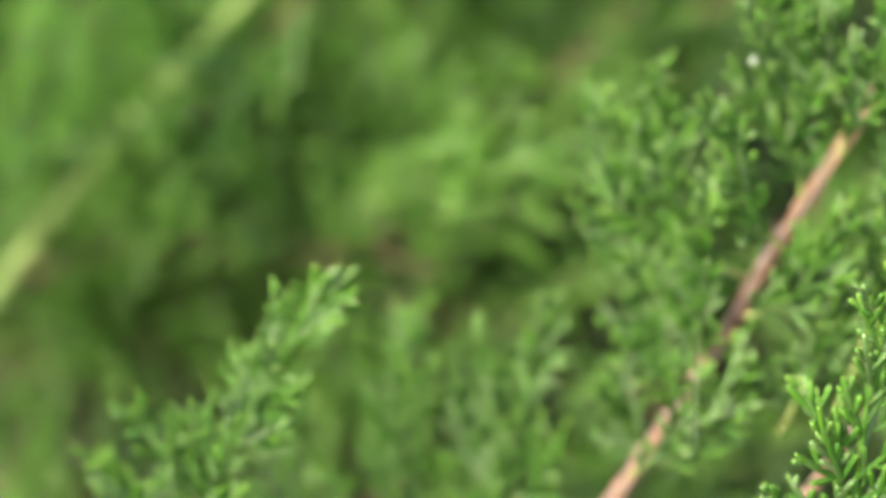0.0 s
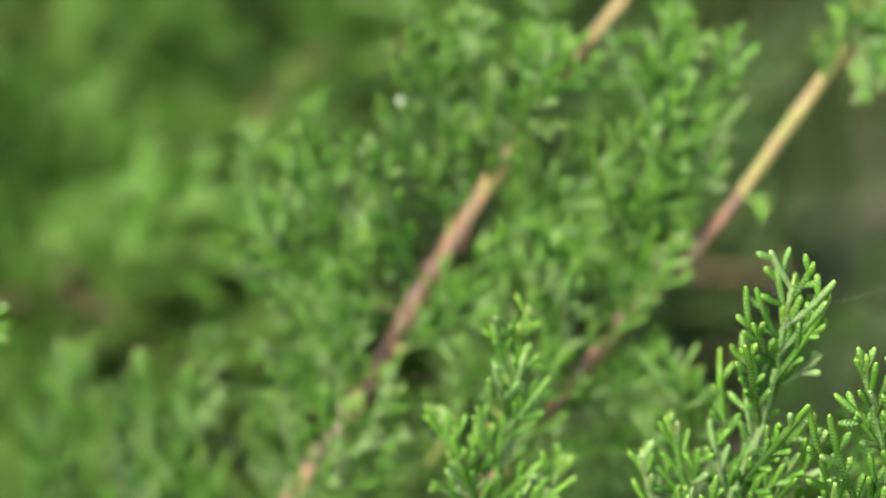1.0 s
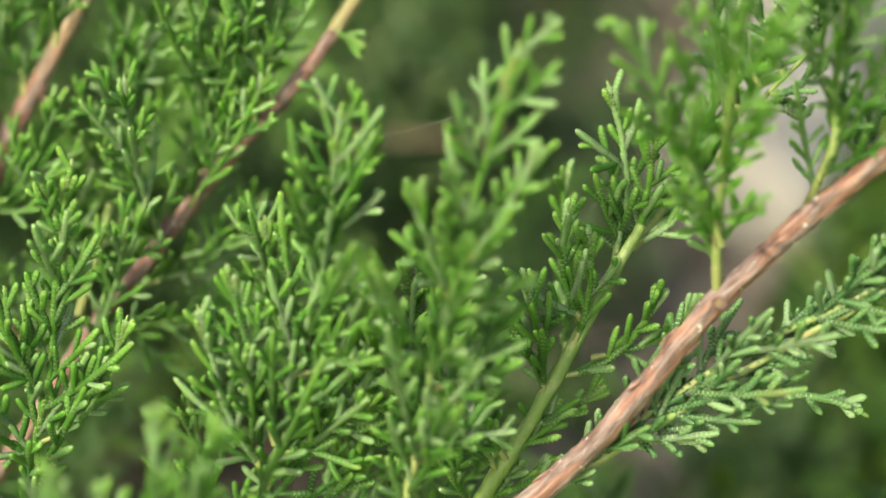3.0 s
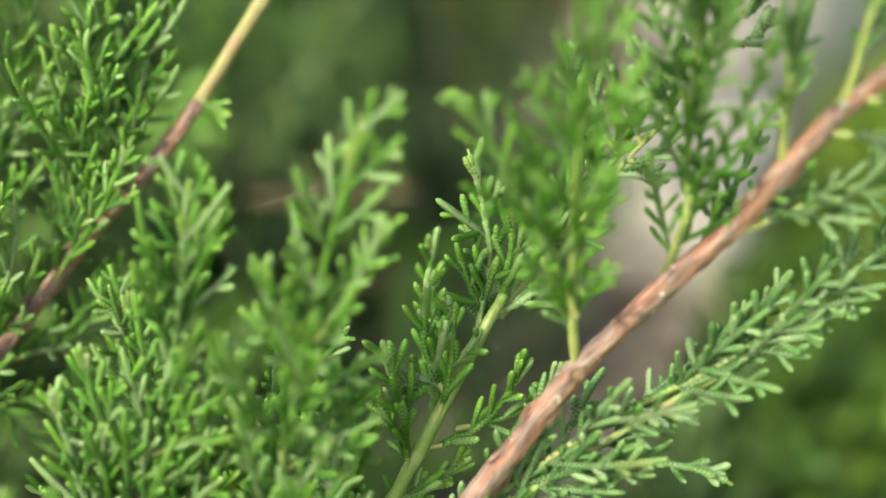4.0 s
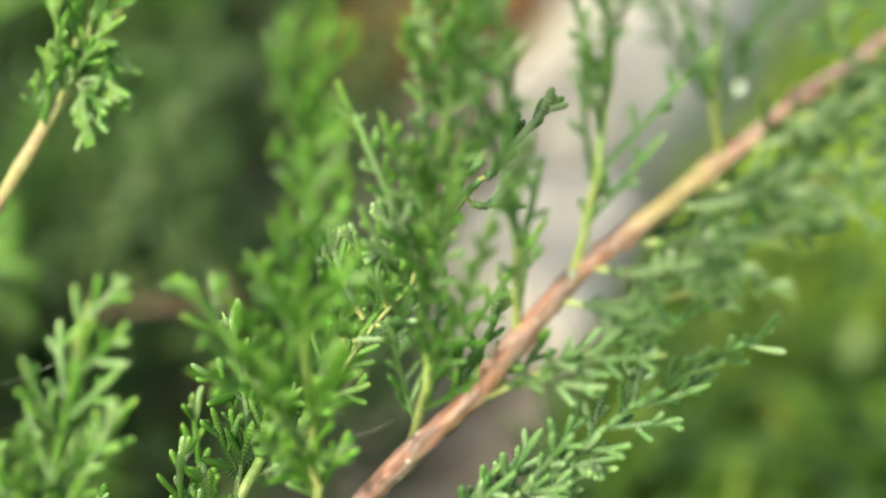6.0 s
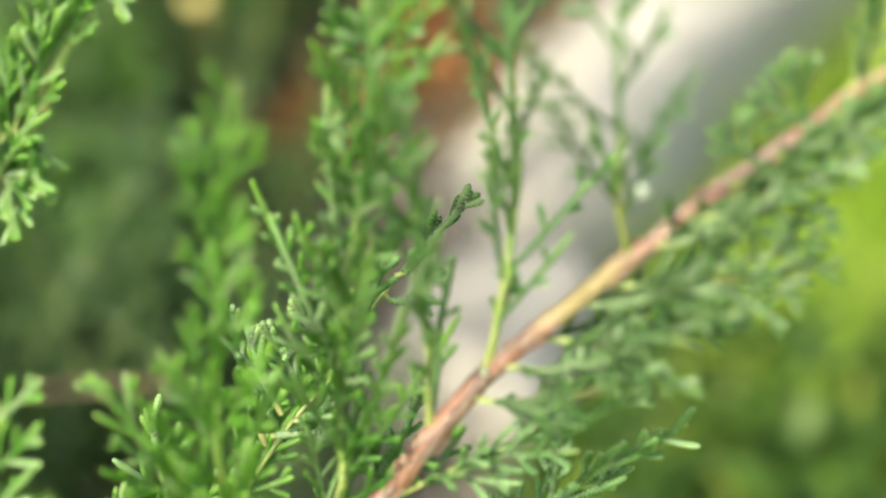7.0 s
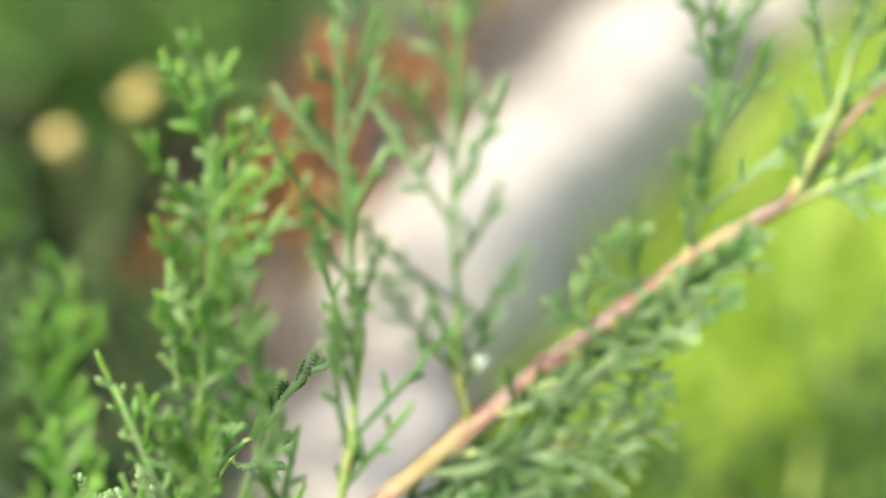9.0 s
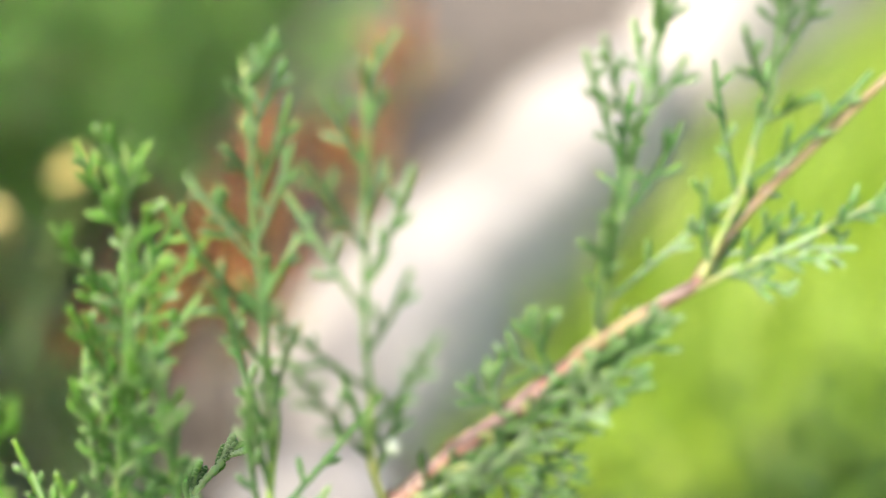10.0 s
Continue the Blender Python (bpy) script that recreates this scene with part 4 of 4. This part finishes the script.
spray(thin_brown, (0.0690, 0.3349, 0.2286), (0.0738, 0.3348, 0.2304), (0.0760, 0.3328, 0.2281), 0.0040, 132, 1.10, 2, LEAF)
spray(thin_brown, (0.0715, 0.3382, 0.2331), (0.0753, 0.3401, 0.2391), (0.0797, 0.3440, 0.2481), 0.0060, 133, 1.10, 2, LEAF)

# a fine twig with sharp glaucous sprigs, behind the main branch
fine_twig = branch((0.0944, 0.2662, 0.1804), 'fine brown juniper twig with small blue-green scaly sprigs')
stem(fine_twig, [(0.0941, 0.2691, 0.1783), (0.1014, 0.2735, 0.1864), (0.1073, 0.2763, 0.1916), (0.1133, 0.2805, 0.1994), (0.1196, 0.2839, 0.2057), (0.1268, 0.2873, 0.212)], 0.00035, 0.0002, TWIG, True, 0.6)
spray(fine_twig, (0.0973, 0.269, 0.1853), (0.0943, 0.2748, 0.1956), (0.0938, 0.2791, 0.2032), 0.0040, 140, 1.10, 3, DARK_SHADE_LEAF)
spray(fine_twig, (0.1, 0.2711, 0.1892), (0.097, 0.2747, 0.1954), (0.0965, 0.2776, 0.2005), 0.0040, 141, 1.10, 3, BLUE_LEAF)
spray(fine_twig, (0.1034, 0.2717, 0.1905), (0.1017, 0.2744, 0.1952), (0.0982, 0.2777, 0.2008), 0.0035, 142, 1.10, 3, BLUE_LEAF)
spray(fine_twig, (0.1074, 0.2733, 0.1935), (0.1088, 0.2759, 0.1982), (0.1098, 0.2785, 0.2028), 0.0040, 143, 1.10, 3, DARK_SHADE_LEAF)
spray(fine_twig, (0.1124, 0.277, 0.2002), (0.1151, 0.2799, 0.2055), (0.1174, 0.2828, 0.2108), 0.0040, 144, 1.10, 3, BLUE_LEAF)
spray(fine_twig, (0.1178, 0.2802, 0.2061), (0.1215, 0.2814, 0.2085), (0.1227, 0.2842, 0.2135), 0.0035, 145, 1.10, 3, BLUE_LEAF)
spray(fine_twig, (0.1218, 0.282, 0.2095), (0.1258, 0.2836, 0.2126), (0.1295, 0.2855, 0.2161), 0.0035, 146, 1.10, 3, DARK_SHADE_LEAF)
spray(fine_twig, (0.1016, 0.2706, 0.1884), (0.105, 0.2708, 0.1889), (0.1085, 0.2725, 0.192), 0.0030, 147, 1.10, 3, BLUE_LEAF)
spray(fine_twig, (0.1097, 0.2749, 0.1963), (0.1058, 0.2767, 0.1994), (0.1027, 0.2789, 0.2031), 0.0040, 148, 1.10, 3, BLUE_LEAF)
spray(fine_twig, (0.0982, 0.2695, 0.1864), (0.1015, 0.2696, 0.1866), (0.106, 0.2691, 0.186), 0.0025, 149, 1.10, 3, DARK_SHADE_LEAF)
spray(fine_twig, (0.116, 0.279, 0.204), (0.1193, 0.2785, 0.2031), (0.1237, 0.2807, 0.2073), 0.0040, 150, 1.10, 3, BLUE_LEAF)
# a bare reddish stem deeper in the bush
bare = branch((-0.1089, 0.4123, 0.0334), 'bare reddish brown juniper stem deep in the bush')
stem(bare, [(-0.1089, 0.4123, 0.0334), (-0.1048, 0.4199, 0.054), (-0.0997, 0.4275, 0.0741), (-0.095, 0.4368, 0.0876), (-0.0881, 0.4489, 0.1048)], 0.0016, 0.0011, BARK)

# ---- the rest of the bush behind ----
def far_branch(seed, label, material=None, count=7, spread=0.5, size=0.06):
    """A leafy branch of the same bush, some way behind; it leans over to its right."""
    rnd = np.random.default_rng(seed)
    ob = branch((0, 0, 0), label)
    tip = np.array((0.11, 0.02, 0.075))
    bend = np.array((0.03, 0.0, 0.05))
    line = bezier(np.zeros(3), bend, tip, 6)
    stem(ob, [tuple(p) for p in line], 0.0010, 0.0006, BARK, False)
    for k in range(count):
        u = 0.08 + 0.9 * k / (count - 1)
        here = bezier(np.zeros(3), bend, tip, 101)[int(u * 100)]
        way = unit(np.array((rnd.normal(0.0, spread), rnd.normal(-0.1, spread), 0.8)))
        far = size * rnd.uniform(0.75, 1.25)
        mid = here + way * far * 0.5 + rnd.normal(0, 0.005, 3)
        spray(ob, tuple(here), tuple(mid), tuple(here + way * far), 0.020, seed * 50 + k, 1.0, 0, material or FAR_LEAF)
    return ob


def far_bush():
    kinds = [far_branch(400 + k, "leafy juniper branch in the thick of the bush") for k in range(4)]
    # these carry the bush's inner shade in their leaf colour
    deep = [far_branch(420 + k, "juniper branch low in the bush, with shade put into its dark leaf colour", DARK_SHADE_LEAF) for k in range(2)]
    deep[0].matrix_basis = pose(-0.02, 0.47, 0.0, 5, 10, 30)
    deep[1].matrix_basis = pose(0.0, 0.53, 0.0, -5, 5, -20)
    rnd = np.random.default_rng(77)
    for k in range(112):
        y = 0.46 + 0.72 * ((k + rnd.random()) / 112) ** 1.25
        right = 0.05 + (0.35 if y > 0.6 else 0.12) * (y - 0.6)
        x = right - 0.08 - (0.5 * rnd.random() ** 1.3 if y > 0.42 else 0.12 + 0.3 * rnd.random())
        m = pose(x, y, 0.012 + rnd.uniform(0, 0.03), rnd.uniform(-12, 12), rnd.uniform(-15, 15), rnd.uniform(-70, 70))
        # the shaded hollow gets the dark leaf colour instead of the bright one
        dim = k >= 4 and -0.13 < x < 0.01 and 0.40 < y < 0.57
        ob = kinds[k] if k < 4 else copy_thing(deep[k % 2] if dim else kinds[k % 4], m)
        ob.matrix_basis = m
    # mostly hidden low branches, added to throw shade on the near lawn
    for k in range(14):
        copy_thing((deep + kinds)[k % 4], pose(rnd.uniform(-0.08, 0.10), 0.20 + 0.012 * k, -0.035, rnd.uniform(-8, 8), rnd.uniform(0, 20), rnd.uniform(-30, 60)))
    for k in range(24):
        copy_thing(kinds[k % 4], pose(rnd.uniform(-0.34, -0.10), rnd.uniform(0.45, 0.58), 0.0, rnd.uniform(-15, 15), rnd.uniform(-10, 20), rnd.uniform(-80, 80)))
    for k in range(30):
        m = pose(rnd.uniform(-0.40, -0.08), 0.37 + 0.004 * k, 0.0, rnd.uniform(-10, 10), rnd.uniform(5, 25), rnd.uniform(-60, 60))
        if k % 2:
            copy_thing(kinds[k % 4], m)
    for k in range(32):
        y = 0.40 + 0.13 * (k + rnd.random()) / 32
        x = edge_x(y) - 0.15 - rnd.uniform(0.03, 0.14)
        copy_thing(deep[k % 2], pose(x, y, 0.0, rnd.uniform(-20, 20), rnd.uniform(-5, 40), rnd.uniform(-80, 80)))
    for k in range(34):
        y = 0.72 + 0.17 * rnd.random()
        copy_thing(kinds[k % 4], pose(rnd.uniform(-0.06, 0.095) + 0.2 * (y - 0.8), y, 0.012, rnd.uniform(-12, 12), rnd.uniform(-15, 5), rnd.uniform(-30, 30)))
    for k in range(6):
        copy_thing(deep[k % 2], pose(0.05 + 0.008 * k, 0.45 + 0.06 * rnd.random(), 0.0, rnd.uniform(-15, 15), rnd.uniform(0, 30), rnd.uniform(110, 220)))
    for k in range(12):
        copy_thing(kinds[k % 4], pose(-0.26 + 0.012 * k, 0.44 + 0.03 * rnd.random(), 0.045, rnd.uniform(-10, 10), rnd.uniform(-5, 20), rnd.uniform(-40, 40)))
    for k in range(26):
        copy_thing(kinds[k % 4], pose(rnd.uniform(-0.36, -0.10), rnd.uniform(0.56, 0.78), 0.03, rnd.uniform(-15, 15), rnd.uniform(-15, 25), rnd.uniform(-80, 80)))
    # leaning out to the light
    top = np.random.default_rng(91)
    def outward(ob, x, y, z):
        copy_thing(ob, pose(x, y, z, top.uniform(30, 58), top.uniform(-45, -15), top.uniform(-30, 30)))
    for k in range(14):
        outward(kinds[k % 4], -0.10 + 0.009 * k, 0.67 + 0.07 * top.random(), 0.03)
    for k in range(50):
        x, y = -0.36 + 0.28 * ((k * 0.618) % 1.0), 0.47 + 0.32 * (k + top.random()) / 50
        outward(kinds[k % 4], x - 0.2 * (y - 0.45), y, top.uniform(0.03, 0.06))


def dry_branches():
    first = far_branch(431, "dead juniper branch with rust-orange dry foliage", DRY_LEAF, 9, 0.40, 0.026)
    first.matrix_basis = pose(0.077, 0.560, 0.042, -5, -2, 4)
    copy_thing(first, pose(0.105, 0.581, 0.055, 4, -8, 12))
    copy_thing(first, pose(0.030, 0.560, 0.025, 0, 4, -10))
    copy_thing(first, pose(-0.19, 0.49, 0.0, -10, -30, 15))


def yellow_sprig(places):
    """A small plant with rounded yellow leaves on thin stalks."""
    ob = new("yellow_plant")
    ob.location = (places[0][0], places[0][1] + 0.01, 0.015)
    rnd = np.random.default_rng(5)
    for p in places:
        stalk = Soup()
        base = np.array(ob.location)
        pts = bezier(base, base + np.array((0, 0, 0.05)), np.array(p), 8)
        tube(stalk, pts, np.full(8, 0.0007), 5, np.full(8, 0.5))
        under("stalk", stalk.mesh("stalk", TWIG, base), ob, (0, 0, 0), "thin green stalk")
        for k in range(5):
            bm = bmesh.new()
            bmesh.ops.create_icosphere(bm, subdivisions=2, radius=1)
            spot = Vector(p) + Vector(rnd.normal(0, 0.0022, 3))
            turn = Matrix.LocRotScale(spot - ob.location, Euler(rnd.uniform(-0.9, 0.9, 3)), Vector((0.0042, 0.0034, 0.0006)))
            for v in bm.verts:
                v.co.z += 0.8 * (v.co.x ** 2)
            bmesh.ops.transform(bm, matrix=turn, verts=bm.verts)
            me = bpy.data.meshes.new("leaf")
            bm.to_mesh(me)
            bm.free()
            me.polygons.foreach_set("use_smooth", [True] * len(me.polygons))
            me.materials.append(YELLOW)
            under("leaf", me, ob, (0, 0, 0))
    return tagged(ob, "small plant with rounded pale yellow leaves beside the juniper", "plant")


far_bush()
dry_branches()
yellow_sprig(((0.063, 0.606, 0.119), (0.089, 0.610, 0.131)))


# ---- threads and drops ----
def spider_threads(pairs):
    """Fine spider threads slung between sprigs."""
    m = Mat("spider_silk", 0.3, 0.6)
    m.colour(m.ramp(m.noise(900, 2), (0.4, (0.55, 0.57, 0.52)), (0.6, (0.75, 0.76, 0.72))))
    ob = new("spider_web")
    ob.location = pairs[0][0]
    for a, b in pairs:
        soup = Soup()
        p, q = np.array(a), np.array(b)
        pts = bezier(p, 0.5 * (p + q) - np.array((0, 0, 0.0012)), q, 9)
        tube(soup, pts, np.full(9, 0.000022), 4, np.zeros(9))
        under("thread", soup.mesh("thread", m.m, a), ob, Vector(a) - ob.location)
    return tagged(ob, "fine pale spider threads slung between juniper sprigs", "spider web")


def drops(places):
    """Pale beads standing in for bright glints on the sprays."""
    # the glint's brightness is put into this pale bead colour
    m = Mat("resin", 0.3, 0.5)
    m.colour(m.ramp(m.noise(500, 2), (0.4, (0.26, 0.32, 0.26)), (0.6, (0.40, 0.46, 0.40))))
    for p, r in places:
        bm = bmesh.new()
        bmesh.ops.create_icosphere(bm, subdivisions=3, radius=r)
        for v in bm.verts:
            v.co.z *= 1.25 if v.co.z < 0 else 0.95
        me = bpy.data.meshes.new("glint_bead")
        bm.to_mesh(me)
        bm.free()
        me.polygons.foreach_set("use_smooth", [True] * len(me.polygons))
        me.materials.append(m.m)
        ob = new("glint_bead", me)
        ob.location = p
        tagged(ob, "pale bead standing in for a bright glint on a juniper spray", "resin", "resin beads")


spider_threads((((0.0339, 0.2597, 0.1880), (0.0369, 0.2575, 0.1912)), ((0.0433, 0.2596, 0.1881), (0.0566, 0.2672, 0.1878)), ((-0.0017, 0.2615, 0.1751), (-0.0075, 0.2660, 0.1792)), ((-0.0314, 0.2605, 0.1713), (-0.0308, 0.2480, 0.1574)), ((0.1032, 0.2775, 0.1661), (0.0952, 0.2768, 0.1640))))
drops((((0.1498, 0.2490, 0.2345), 0.0009), ((-0.0253, 0.3066, 0.1976), 0.0008), ((-0.0144, 0.3039, 0.1864), 0.0008), ((0.1292, 0.2561, 0.2042), 0.0006)))
